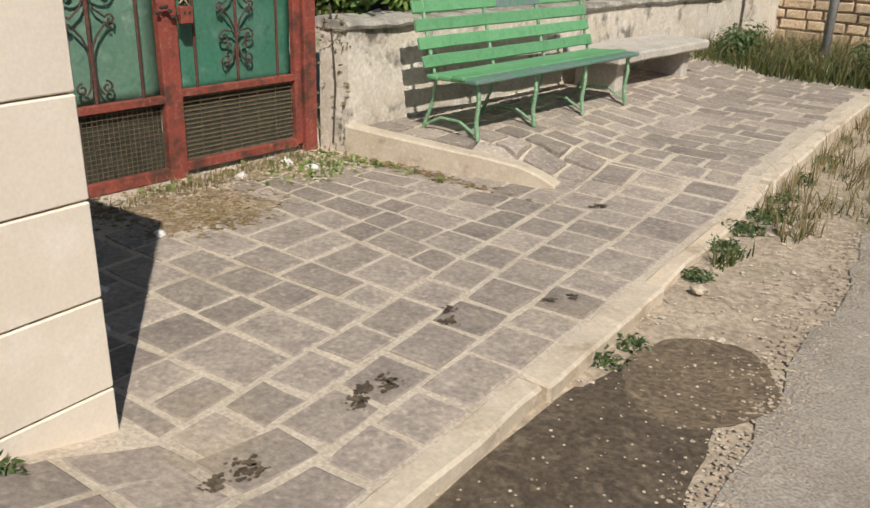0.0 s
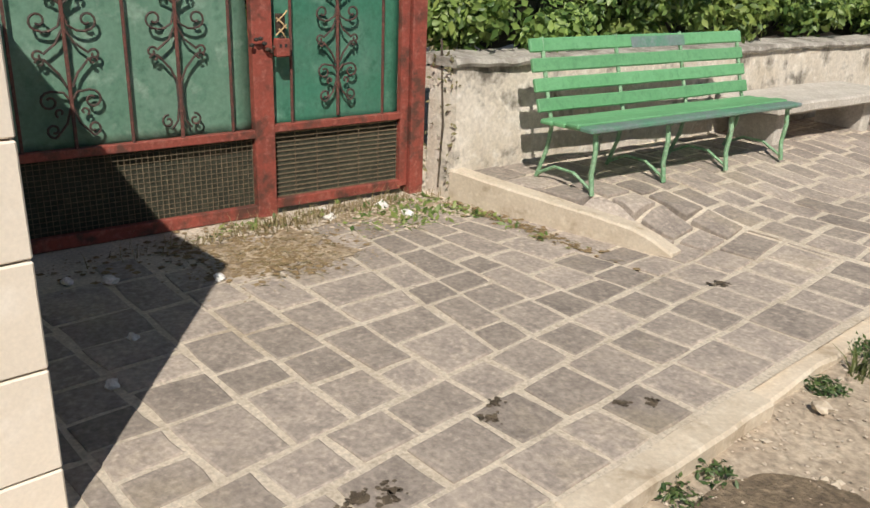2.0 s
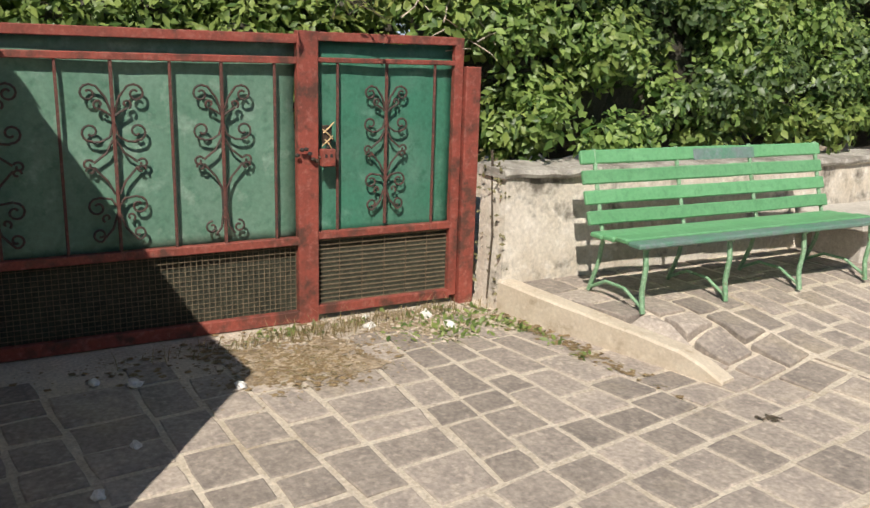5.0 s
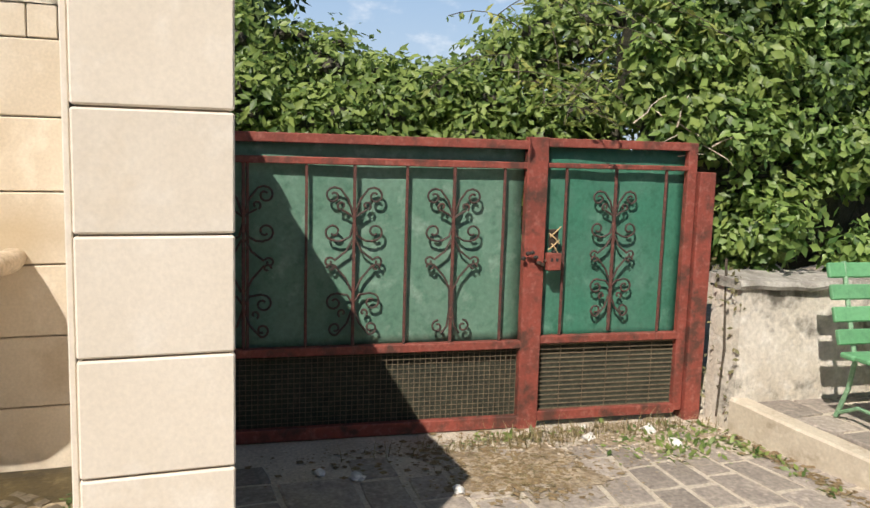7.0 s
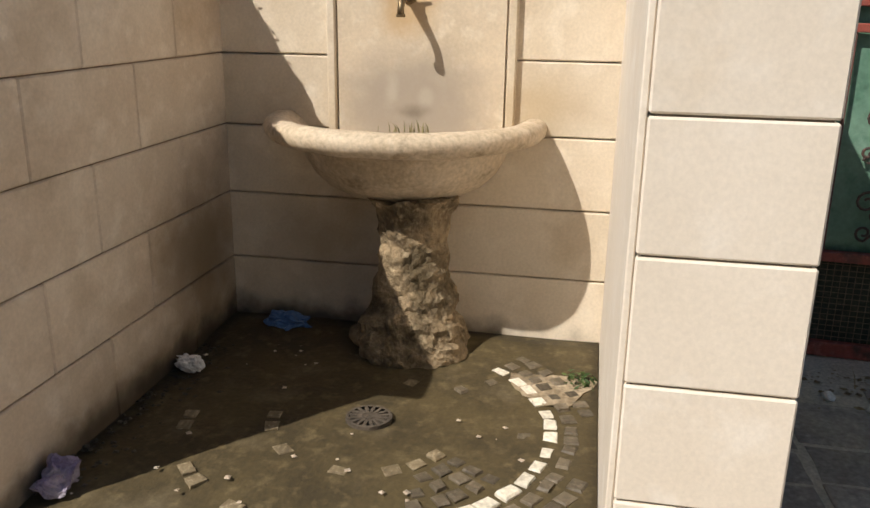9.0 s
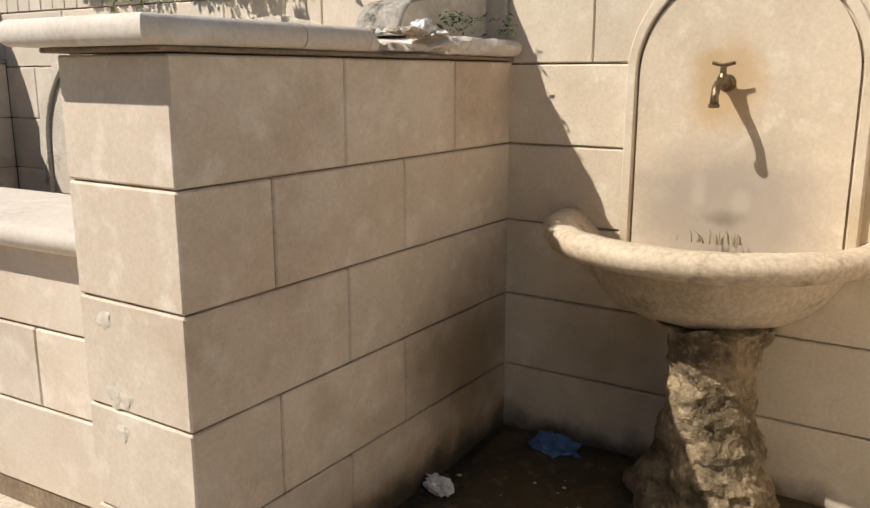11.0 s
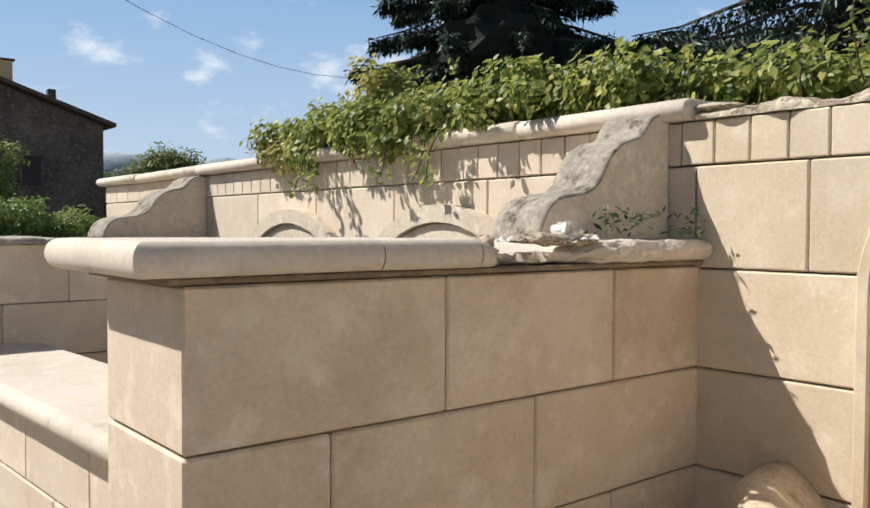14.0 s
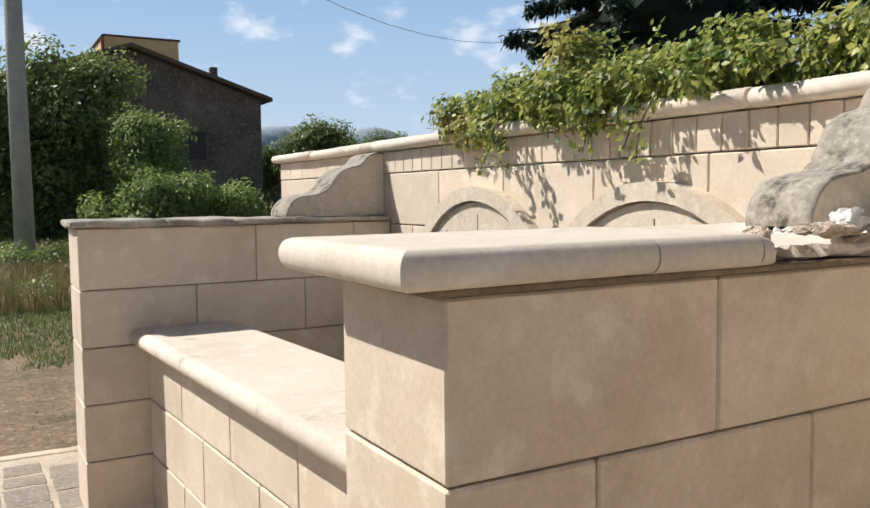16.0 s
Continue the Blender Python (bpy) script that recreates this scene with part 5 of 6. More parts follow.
for s in (0.0, 0.62, 1.24, 1.86):
    bpart("front_leg", tube([(0.02, s, BENCH_Z + 0.37), (0.035, s, BENCH_Z + 0.25), (0.02, s, BENCH_Z + 0.12), (0.04, s, BENCH_Z + 0.0)], 0.015, 6), "bench_iron")
    bpart("rear_leg", tube([(-0.48, s, BENCH_Z + 0.83), (-0.37, s, BENCH_Z + 0.45), (-0.33, s, BENCH_Z + 0.34), (-0.36, s, BENCH_Z + 0.18), (-0.43, s, BENCH_Z + 0.01)], 0.013, 6), "bench_iron")
    bpart("seat_bearer", tube([(0.05, s, BENCH_Z + 0.363), (-0.15, s, BENCH_Z + 0.356), (-0.34, s, BENCH_Z + 0.35)], 0.012, 6), "bench_iron")
    bpart("stretcher", tube([(0.03, s, BENCH_Z + 0.03), (-0.12, s, BENCH_Z + 0.10), (-0.28, s, BENCH_Z + 0.10), (-0.42, s, BENCH_Z + 0.03)], 0.010, 6), "bench_iron")

# concrete slab bench
slab = thing("slab_bench", "low pale concrete slab bench on two concrete legs", "bench")
bm = box(-0.24, 0.33, -0.85, 0.85, 0.41, 0.49, 0.015)
slab_turn = Matrix.Translation((-2.98, 7.34, 0)) @ Matrix.Rotation(-BA, 4, "Z")
bmesh.ops.subdivide_edges(bm, edges=bm.edges[:], cuts=5, use_grid_fill=True)
roughen(bm, 0.01, 6)
bm.transform(slab_turn)
part("slab", bm, "concrete", slab)
for s in (-0.62, 0.62):
    bm = box(-0.20, 0.22, s - 0.06, s + 0.06, 0.05, 0.41, 0.012)
    bm.transform(slab_turn)
    part("leg", bm, "concrete", slab)

# dry weeds that grow in the basin
spots = [(WALL_X + 0.07 + random.gauss(0, 0.02), 0.05 + random.gauss(0, 0.05), 1.02) for _ in range(70)]
root = tagged(blades("basin_weeds", spots[:30], 0.05, "dry_ivy", width=0.003, lean=0.9), "dry weeds growing at the back of the basin", "weeds", kind="stuff")
part("silt", roughen(lathe([(0.001, 0.002), (0.12, 0.004), (0.22, -0.002), (0.30, -0.006), (0.36, -0.012)], (WALL_X + 0.002, 0.015, 0.975), -90, 90, 40, 1.04), 0.005, 14), "basin", basin, "pale silt lying in the basin", smooth=True)


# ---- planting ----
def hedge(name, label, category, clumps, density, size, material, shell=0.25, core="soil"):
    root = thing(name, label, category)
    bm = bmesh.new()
    # solid dark blobs inside, so that gaps between leaves look shaded
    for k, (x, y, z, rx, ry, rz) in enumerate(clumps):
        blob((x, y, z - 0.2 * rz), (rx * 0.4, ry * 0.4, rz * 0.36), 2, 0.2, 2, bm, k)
    tagged(part("inner_growth", bm, core, root, "solid dark filler standing in for shade between the leaves"), kind="stuff")
    s, n = crown_spots(clumps, density, shell)
    keep = s[:, 2] > 0.05
    tagged(leaves("foliage", s[keep], n[keep], size, material, root), kind="stuff")
    return root


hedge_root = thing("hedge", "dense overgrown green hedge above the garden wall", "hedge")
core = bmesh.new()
for k in range(26):   # solid dark heart in place of shade inside the hedge over the garden wall
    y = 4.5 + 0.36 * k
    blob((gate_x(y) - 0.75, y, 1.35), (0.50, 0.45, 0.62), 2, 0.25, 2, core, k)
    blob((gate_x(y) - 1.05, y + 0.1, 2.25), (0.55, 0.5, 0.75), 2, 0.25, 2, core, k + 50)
tagged(part("inner_growth", core, "soil", hedge_root, "solid dark filler standing in for shade between the leaves"), kind="stuff")
sprays = {"hedge": [], "hedge_pale": [], "hedge_dark": []}
for k in range(430):   # sprays of leaves that stand out of it
    y = 4.2 + 9.3 * random.random() ** 1.15
    high = random.random()
    z = 0.92 + 2.5 * high
    x = gate_x(y) - 0.10 - 0.62 * high ** 1.4 + random.uniform(-0.22, 0.16) + 0.10 * noise.noise((y * 1.7, z * 1.7, 0))
    if y < 4.45 and z < 1.4:
        continue
    r = random.uniform(0.12, 0.27)
    sprays[random.choices(("hedge", "hedge_pale", "hedge_dark"), (0.5, 0.33, 0.17))[0]].append((x, y, z, r, r * 1.15, r * 0.85))
for k in range(40):   # sprays that lean over the gate's corner
    y, z = random.uniform(3.75, 4.5), random.uniform(1.62, 2.6)
    sprays["hedge_pale" if k % 2 else "hedge"].append((gate_x(y) - 0.15 - 0.35 * (z - 1.6) + random.uniform(-0.2, 0.1), y, z, 0.16, 0.18, 0.14))
for m, size in (("hedge", 0.075), ("hedge_pale", 0.085), ("hedge_dark", 0.07)):
    s, n = crown_spots(sprays[m], 520, 0.9)
    keep = s[:, 2] > 0.84
    tagged(leaves("foliage", s[keep], n[keep], size, m, hedge_root, width=0.55), kind="stuff")
clumps = []
for k in range(22):   # garden shrubs behind the gate
    y = 0.2 + 0.2 * k
    clumps.append((-5.6 + random.uniform(-0.4, 0.3), y, 1.20 + random.uniform(-0.15, 0.2) + 0.2 * math.sin(k * 0.9), 0.8, 0.6, 0.70))
clumps += [(-5.15 + random.uniform(-0.3, 0.25), random.uniform(0.3, 4.2), 1.62 + random.uniform(-0.25, 0.28), 0.22, 0.26, 0.2) for _ in range(60)]
def shrub_top(y):
    """Height of the shrubs' uneven outline behind the gate."""
    marks = ((0.0, 2.75), (1.2, 2.6), (1.7, 2.42), (2.1, 2.30), (2.45, 2.36), (2.8, 2.14), (3.15, 2.10), (3.4, 2.5), (4.4, 3.0))
    for (ya, za), (yb, zb) in zip(marks, marks[1:]):
        if y <= yb:
            return za + (zb - za) * (y - ya) / (yb - ya)
    return marks[-1][1]


for k in range(150):
    y = 0.2 + 4.1 * random.random()
    r = random.uniform(0.12, 0.26)
    clumps.append((-5.55 + random.uniform(-0.35, 0.3), y, shrub_top(y) - 0.8 * r - 0.75 * random.random() ** 1.6, r, r * 1.15, r * 0.85))
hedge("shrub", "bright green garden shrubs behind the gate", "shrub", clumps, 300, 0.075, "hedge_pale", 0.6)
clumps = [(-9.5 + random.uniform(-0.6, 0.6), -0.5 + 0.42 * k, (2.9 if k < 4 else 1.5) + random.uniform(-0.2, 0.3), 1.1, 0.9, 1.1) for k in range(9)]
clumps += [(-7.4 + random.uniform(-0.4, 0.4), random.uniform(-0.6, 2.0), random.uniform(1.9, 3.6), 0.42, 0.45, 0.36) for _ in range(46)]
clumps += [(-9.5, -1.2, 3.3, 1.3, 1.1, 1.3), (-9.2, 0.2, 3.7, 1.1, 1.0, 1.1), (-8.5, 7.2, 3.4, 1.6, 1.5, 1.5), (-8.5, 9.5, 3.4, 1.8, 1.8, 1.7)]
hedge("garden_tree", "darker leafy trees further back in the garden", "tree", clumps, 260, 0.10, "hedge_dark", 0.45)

# compound fronds that stand out of the hedge
root = thing("tree_of_heaven", "young pale-leaved sapling with feathered fronds in the hedge", "sapling")
spots, norms = [], []
stems = bmesh.new()
for k in range(26):
    base = Vector((gate_x(3.4) - 0.42 + random.uniform(-0.15, 0.2), random.uniform(2.9, 3.9), random.uniform(1.75, 2.5)))
    a = random.uniform(0, 2 * math.pi)
    way = Vector((0.5 + 0.4 * math.cos(a), math.sin(a), random.uniform(-0.1, 0.3))).normalized()
    pts = [base + way * 0.09 * j - Vector((0, 0, 0.006 * j * j)) for j in range(7)]
    tube(pts, 0.003, 4, stems)
    for p in pts[1:]:
        for sgn in (-1, 1):
            spots.append(p + Vector((-way.y, way.x, 0)) * 0.012 * sgn)
            norms.append((0.2, -0.1, 1.0))
part("stem", stems, "bark", root)
tagged(leaves("foliage", spots, norms, 0.075, "vine", root, width=0.35), kind="stuff")

# dead twigs over the gate
root = thing("dead_branch", "tangle of bare grey twigs over the gate corner", "branch")
bm = bmesh.new()
for k in range(14):
    p = Vector((gate_x(3.9) - 0.12 + random.uniform(-0.15, 0.1), 3.55 + 0.6 * random.random(), 1.5 + 0.25 * random.random()))
    pts = [p]
    way = Vector((random.uniform(-0.3, 0.4), random.uniform(-1, 1), random.uniform(-0.4, 0.6))).normalized()
    for j in range(5):
        way = (way + 0.35 * Vector((random.uniform(-1, 1), random.uniform(-1, 1), random.uniform(-1, 1)))).normalized()
        pts.append(pts[-1] + way * 0.05)
    tube(pts, [0.005, 0.0045, 0.004, 0.0035, 0.003, 0.002], 4, bm)
tagged(part("twig", bm, "rubble", root), kind="stuff")

# vine hanging over the fountain wall
root = thing("climbing_vine", "yellow-green climbing vine spilling over the wall top", "vine")
clumps, pale = [], []
for k in range(60):
    y = -3.30 + 0.072 * k + random.uniform(-0.05, 0.05)
    high = 0.11 + 0.12 * noise.noise((y * 2.9, 0.0, 5.0))
    high *= 1.0 if y < -1.7 else (0.75 if y < -1.1 else 0.35)
    back = 0.24 if y < -1.1 else 0.45
    (pale if random.random() < 0.22 else clumps).append((WALL_X - back + random.uniform(-0.14, 0.14), y, 2.10 + high + random.uniform(-0.04, 0.06), random.uniform(0.10, 0.2), random.uniform(0.08, 0.15), 0.06 + high * 0.6))
    if y < -2.05 and random.random() < 0.8:
        (pale if y < -2.9 and random.random() < 0.5 else clumps).append((WALL_X + random.uniform(0.0, 0.10), y, 2.11 + random.uniform(-0.05, 0.06), 0.09, 0.10, 0.09))
    elif y < -1.2 and random.random() < 0.45:
        clumps.append((WALL_X + random.uniform(-0.02, 0.12), y, 2.13 + random.uniform(-0.02, 0.05), 0.07, 0.07, 0.05))
for m, group, per in (("vine", clumps, 2300), ("vine_pale", pale, 2000)):
    s, n = crown_spots(group, per, 0.8)
    tagged(leaves("foliage", s, n, 0.038, m, root, width=0.62), kind="stuff")
stems, spots, norms = bmesh.new(), [], []
for k in range(70):
    y = random.uniform(-3.2, 0.7)
    hang = -3.1 < y < -1.4 and random.random() < 0.25
    p = Vector((WALL_X + (random.uniform(0.05, 0.12) if hang else random.uniform(-0.5, -0.15)), y, 2.12 if hang else (2.2 if y < -1.1 else 2.08)))
    way = Vector((0.25, random.uniform(-0.6, 0.3), -0.8 if hang else 1.0)).normalized()
    pts = [p]
    for j in range(random.randint(2, 6)):
        way = (way + 0.25 * Vector((random.uniform(-1, 1), random.uniform(-1, 1), random.uniform(-1, 1)))).normalized()
        pts.append(pts[-1] + way * 0.045)
        for q in range(6):
            spots.append(pts[-1] + Vector((random.uniform(-1, 1), random.uniform(-1, 1), random.uniform(-1, 1))) * 0.025)
            norms.append((0.5, -0.3, 0.8))
    tube(pts, 0.0025, 4, stems)
tagged(part("tendril", stems, "bark", root), kind="stuff")
tagged(leaves("shoot", spots, norms, 0.038, "vine", root, width=0.6), kind="stuff")


def conifer(label, x, y, height, reach, skirt, count, dense, core):
    """A dark conifer: trunk, limbs that rise and droop at the tips, short hanging needle sprays along them."""
    root = thing("conifer", label, "conifer", group="conifers behind the fountain")
    part("trunk", tube([(x, y, -0.1), (x + 0.05, y, height * 0.5), (x, y, height)], [0.28, 0.18, 0.03], 8), "bark", root)
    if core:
        # solid blobs round the trunk, coloured as the shade between limbs
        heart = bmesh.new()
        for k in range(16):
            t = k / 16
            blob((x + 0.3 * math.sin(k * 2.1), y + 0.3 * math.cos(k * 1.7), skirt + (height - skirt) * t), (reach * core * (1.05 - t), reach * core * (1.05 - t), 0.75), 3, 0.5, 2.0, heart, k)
        tagged(part("inner_growth", heart, "bough_shade", root, "near-black filler standing in for shade among the boughs"), kind="stuff")
    limbs, spots, norms = bmesh.new(), [], []
    for k in range(count):
        t = k / count
        z = skirt + (height - skirt) * t ** 1.1
        a = k * 2.4 + random.uniform(-0.3, 0.3)
        out = Vector((math.cos(a), math.sin(a), 0))
        long = reach * (1 - 0.85 * t) * random.uniform(0.55, 1.12)
        sag = random.uniform(0.32, 0.62)
        pts = [Vector((x, y, z)) + out * long * s - Vector((0, 0, long * (-0.05 * s + sag * s * s - 0.24 * s ** 4))) for s in (0, 0.25, 0.5, 0.75, 1.0)]
        tube(pts, [0.05, 0.04, 0.03, 0.02, 0.008], 4, limbs)
        side = Vector((-out.y, out.x, 0))
        for j in range(int((dense if z < 7.0 else dense * 0.2) * long)):
            s = random.random() ** 0.6
            i = min(3, int(s * 4))
            p = pts[i].lerp(pts[i + 1], s * 4 - i)
            twig = round(random.uniform(-3, 3)) / 3    # twigs hang in tassels off the limb
            hang = random.random()
            q = p + side * (twig * 0.24 * (1.1 - s) * long * 0.5 + random.gauss(0, 0.03)) + out * random.gauss(0, 0.04)
            spots.append(q - Vector((0, 0, hang * (0.40 - 0.22 * s) + abs(twig) * 0.06)))
            norms.append((out.x * 0.8, out.y * 0.8, 0.3))
    part("limb", limbs, "bark", root)
    tagged(leaves("needle_spray", spots, norms, 0.11, "needles", root, droop=0.9, width=0.32), kind="stuff")
    return root


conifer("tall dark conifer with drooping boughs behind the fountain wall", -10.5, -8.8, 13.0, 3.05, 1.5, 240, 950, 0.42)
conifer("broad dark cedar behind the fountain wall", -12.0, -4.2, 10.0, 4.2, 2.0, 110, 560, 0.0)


# ---- distance ----
house = thing("house", "old dark stone farmhouse with a sloping tiled roof", "house")
HY = -45.0
part("wall", prism([(-15.9, -0.5), (-15.9, 7.2), (-9.0, 9.5), (-3.0, 7.6), (-3.0, -0.5)], HY - 14, HY), "house", house)
roof = part("roof", prism([(-16.4, 7.1), (-9.0, 9.56), (-2.4, 7.45), (-2.4, 7.6), (-9.0, 9.74), (-16.4, 7.3)], HY - 14.4, HY + 0.6), "roof", house)
part("upper_block", box(-11.7, -7.9, HY - 5, HY - 1, 8.5, 10.25), "ochre", house, "ochre rendered upper storey")
part("upper_roof", box(-11.8, -7.8, HY - 5.1, HY - 0.9, 10.25, 10.34), "roof", house)
part("gable_strip", box(-7.9, -7.75, HY - 1.0, HY - 0.9, 9.0, 10.2), "red", house, "red edge of the upper storey")
part("chimney", box(-13.75, -13.35, HY - 1.2, HY - 0.8, 7.8, 9.0, 0.03), "house", house)
for wx, wz, w, h in ((-12.3, 4.6, 0.9, 1.5), (-8.8, 4.8, 0.9, 1.5), (-14.8, 1.6, 1.1, 2.4), (-11.0, 1.2, 1.0, 2.0)):
    window = part("window", box(wx - w / 2 - 0.12, wx + w / 2 + 0.12, HY, HY + 0.10, wz - h / 2 - 0.12, wz + h / 2 + 0.12), "house", house, "dark stone window surround")
    part("pane", box(wx - w / 2, wx + w / 2, HY + 0.05, HY + 0.12, wz - h / 2, wz + h / 2), "house_dark", window, "dark empty opening")
tagged(part("field_wall", roughen(box(-24, -16.4, -44.6, -44.0, -0.3, 1.9), 0.1, 1.0), "house"), "dark old field wall beside the farmhouse", "wall", kind="structure")


def tree(name, label, category, x, y, height, clumps, material, density, size):
    root = thing(name, label, category)
    part("trunk", tube([(x, y, -0.2), (x + 0.1, y, height * 0.4), (x, y + 0.1, height * 0.75)], [0.16, 0.11, 0.04], 8), "bark", root)
    limbs = bmesh.new()
    for cx, cy, cz, *_ in clumps:
        tube([(x + 0.05, y, height * 0.3), ((x + cx) / 2, (y + cy) / 2, (height * 0.3 + cz) / 2 + 0.2), (cx, cy, cz)], [0.07, 0.05, 0.02], 5, limbs)
    part("limb", limbs, "bark", root)
    s, n = crown_spots(clumps, density, 0.8)
    tagged(leaves("crown", s, n, size, material, root), kind="stuff")
    return root


def cluster(x, y, z, spread, count, r):
    return [(x + spread[0] * random.uniform(-1, 1), y + spread[1] * random.uniform(-1, 1), z + spread[2] * random.uniform(-1, 1), r * random.uniform(0.7, 1.3), r * random.uniform(0.7, 1.3), r * random.uniform(0.7, 1.2)) for _ in range(count)]


tree("tree", "tall shaggy green tree before the farmhouse", "tree", -4.0, -32.0, 7.0, cluster(-3.8, -32, 3.4, (2.4, 1.0, 3.0), 34, 1.1), "tree_far", 60, 0.22)
tree("bush", "feathery light green bush before the farmhouse", "bush", -6.9, -29.0, 4.2, cluster(-6.9, -29, 2.9, (0.9, 0.6, 1.3), 18, 0.75), "bush", 130, 0.15)
tree("bush", "low green bush beside the end wall", "bush", -7.4, -26.0, 2.0, cluster(-7.0, -26, 1.5, (2.4, 0.6, 0.6), 26, 0.65), "bush", 130, 0.14)
for k, (x, y, h) in enumerate(((-24.5, -60, 8.0), (-27.5, -62, 7.2), (-21.5, -61, 7.0), (-40.5, -80, 9.6), (-45, -80, 8.6))):
    tree("tree", "distant round green tree", "tree", x, y, h, cluster(x, y, h * 0.55, (2.2, 1.0, h * 0.30), 18, 1.1), "tree_far", 40, 0.3)
bm = bmesh.new()
for k, (x, z) in enumerate(((-330, 45), (-420, 40), (-520, 30), (-250, 40))):
    blob((x, -940 + 30 * k, 0), (130, 60, z * 1.9), 4, 0.15, 1.5, bm, k)
tagged(part("hill", bm, "hill", smooth=True), "hazy blue distant hill", "hill", kind="structure")
ring = [(-2200 * math.cos(radians(a)), -2200 * math.sin(radians(a))) for a in range(0, 361, 5)]
verts = [(x, y, z) for x, y in ring for z in (-20, 1600)]
faces = [(2 * i, 2 * i + 2, 2 * i + 3, 2 * i + 1) for i in range(len(ring) - 1)]
sheet = tagged(pydata("backdrop", verts, faces, "cloud"), "far sky with small soft white clouds", "sky", kind="structure")
sheet.visible_shadow = False

pole = thing("utility_pole", "grey concrete utility pole in the grass", "utility pole")
part("shaft", tube([(-2.52, -21.5, -0.2), (-2.47, -21.5, 11.9)], [0.235, 0.16], 14), "pole", pole, smooth=True)
line = [(-2.5 - 20.4 * m, -21.5 - 8.5 * m, 11.28 - 9.92 * m + 7.18 * m * m) for m in (0, 0.1, 0.2, 0.3, 0.4, 0.5, 0.6, 0.7, 0.8, 0.9, 1.0, 1.1, 1.2, 1.35)]
pole = thing("utility_pole", "far grey utility pole behind the conifer", "utility pole")
part("shaft", tube([(line[-1][0], line[-1][1] - 0.15, -0.2), (line[-1][0], line[-1][1] - 0.15, line[-1][2] + 0.2)], [0.2, 0.14], 10), "pole", pole)
tagged(part("overhead_cable", tube(line, 0.011, 5), "pole"), "thin dark overhead cable between the poles", "cable")
pole = thing("sign_pole", "slim grey steel pole at the wall beyond the paving", "pole")
part("shaft", tube([(-1.80, 9.6, -0.1), (-1.80, 9.6, 3.2)], 0.045, 10), "pole", pole, smooth=True)

# grass beyond the trodden track
spots = []
while len(spots) < 22000:
    x, y = random.uniform(-5.5, 0.5), -8.4 - 5.0 * random.random()
    if noise.noise((x * 1.3, y * 1.3, 2.0)) + 0.9 * smooth(-8.4, -9.8, y) > 0.35:
        spots.append((x, y, 0.08))
tagged(blades("grass", spots, 0.11, "leaf_green", width=0.006, lean=1.0), "short fresh green grass beyond the dirt track", "grass", kind="stuff")
spots = [(random.uniform(-7.5, 1.5), y, 0.05) for y in [-12.8 - 16 * random.random() ** 1.3 for _ in range(26000)]]
tagged(blades("grass", spots, 0.50, "olive_grass", width=0.008, lean=0.9), "tall olive grass going dry around the pole", "grass", kind="stuff")
s, n = crown_spots(cluster(-3.2, -14.5, 0.2, (1.8, 1.2, 0.1), 16, 0.28) + cluster(-2.6, -20.8, 0.3, (1.3, 0.5, 0.15), 12, 0.4), 260, 0.9)
tagged(leaves("weeds", s, n, 0.09, "bush"), "leafy green weeds around the pole", "weeds", kind="stuff")
spots = [(random.uniform(-6, 0.5), random.uniform(-9.5, -5.6), 0.10) for _ in range(1500)]
tagged(blades("grass", spots, 0.04, "olive_grass", width=0.004, lean=1.4), "sparse trodden grass on the dirt", "grass", kind="stuff")


# ---- verge, litter, far wall ----
spots, dry = [], []
for k in range(3000):
    y = 2.8 + 6.8 * random.random()
    thick = smooth(3.6, 6.0, y)
    x = KERB_OUT + 0.02 + (0.08 + 0.75 * thick) * random.random() ** 1.3
    if noise.noise((x * 4, y * 3.2, 0)) > 0.20 - 0.45 * thick:
        (dry if random.random() < 0.25 + 0.4 * thick and y > 4.3 else spots).append((x, y, ROAD_Z - 0.02))
tagged(blades("weeds", spots, 0.11, "green_grass", width=0.005, lean=1.2), "dark green weeds along the kerb", "weeds", kind="stuff")
tagged(blades("dry_grass", dry, 0.22, "dry_grass", width=0.004, lean=0.8), "tall dry grass along the kerb", "grass", kind="stuff")
spots = [(-4.4 + 3.4 * random.random(), 9.1 + 2.2 * random.random(), 0.0) for _ in range(5000)]
tagged(blades("dry_grass", spots, 0.42, "dry_grass", width=0.005, lean=0.8), "tall dry grass before the stone wall", "grass", kind="stuff")
spots = [(-3.2 + 2.4 * random.random(), 9.0 + 1.6 * random.random(), 0.0) for _ in range(3000)]
tagged(blades("weeds", spots, 0.38, "green_grass", width=0.008, lean=0.9), "green weeds before the stone wall", "weeds", kind="stuff")
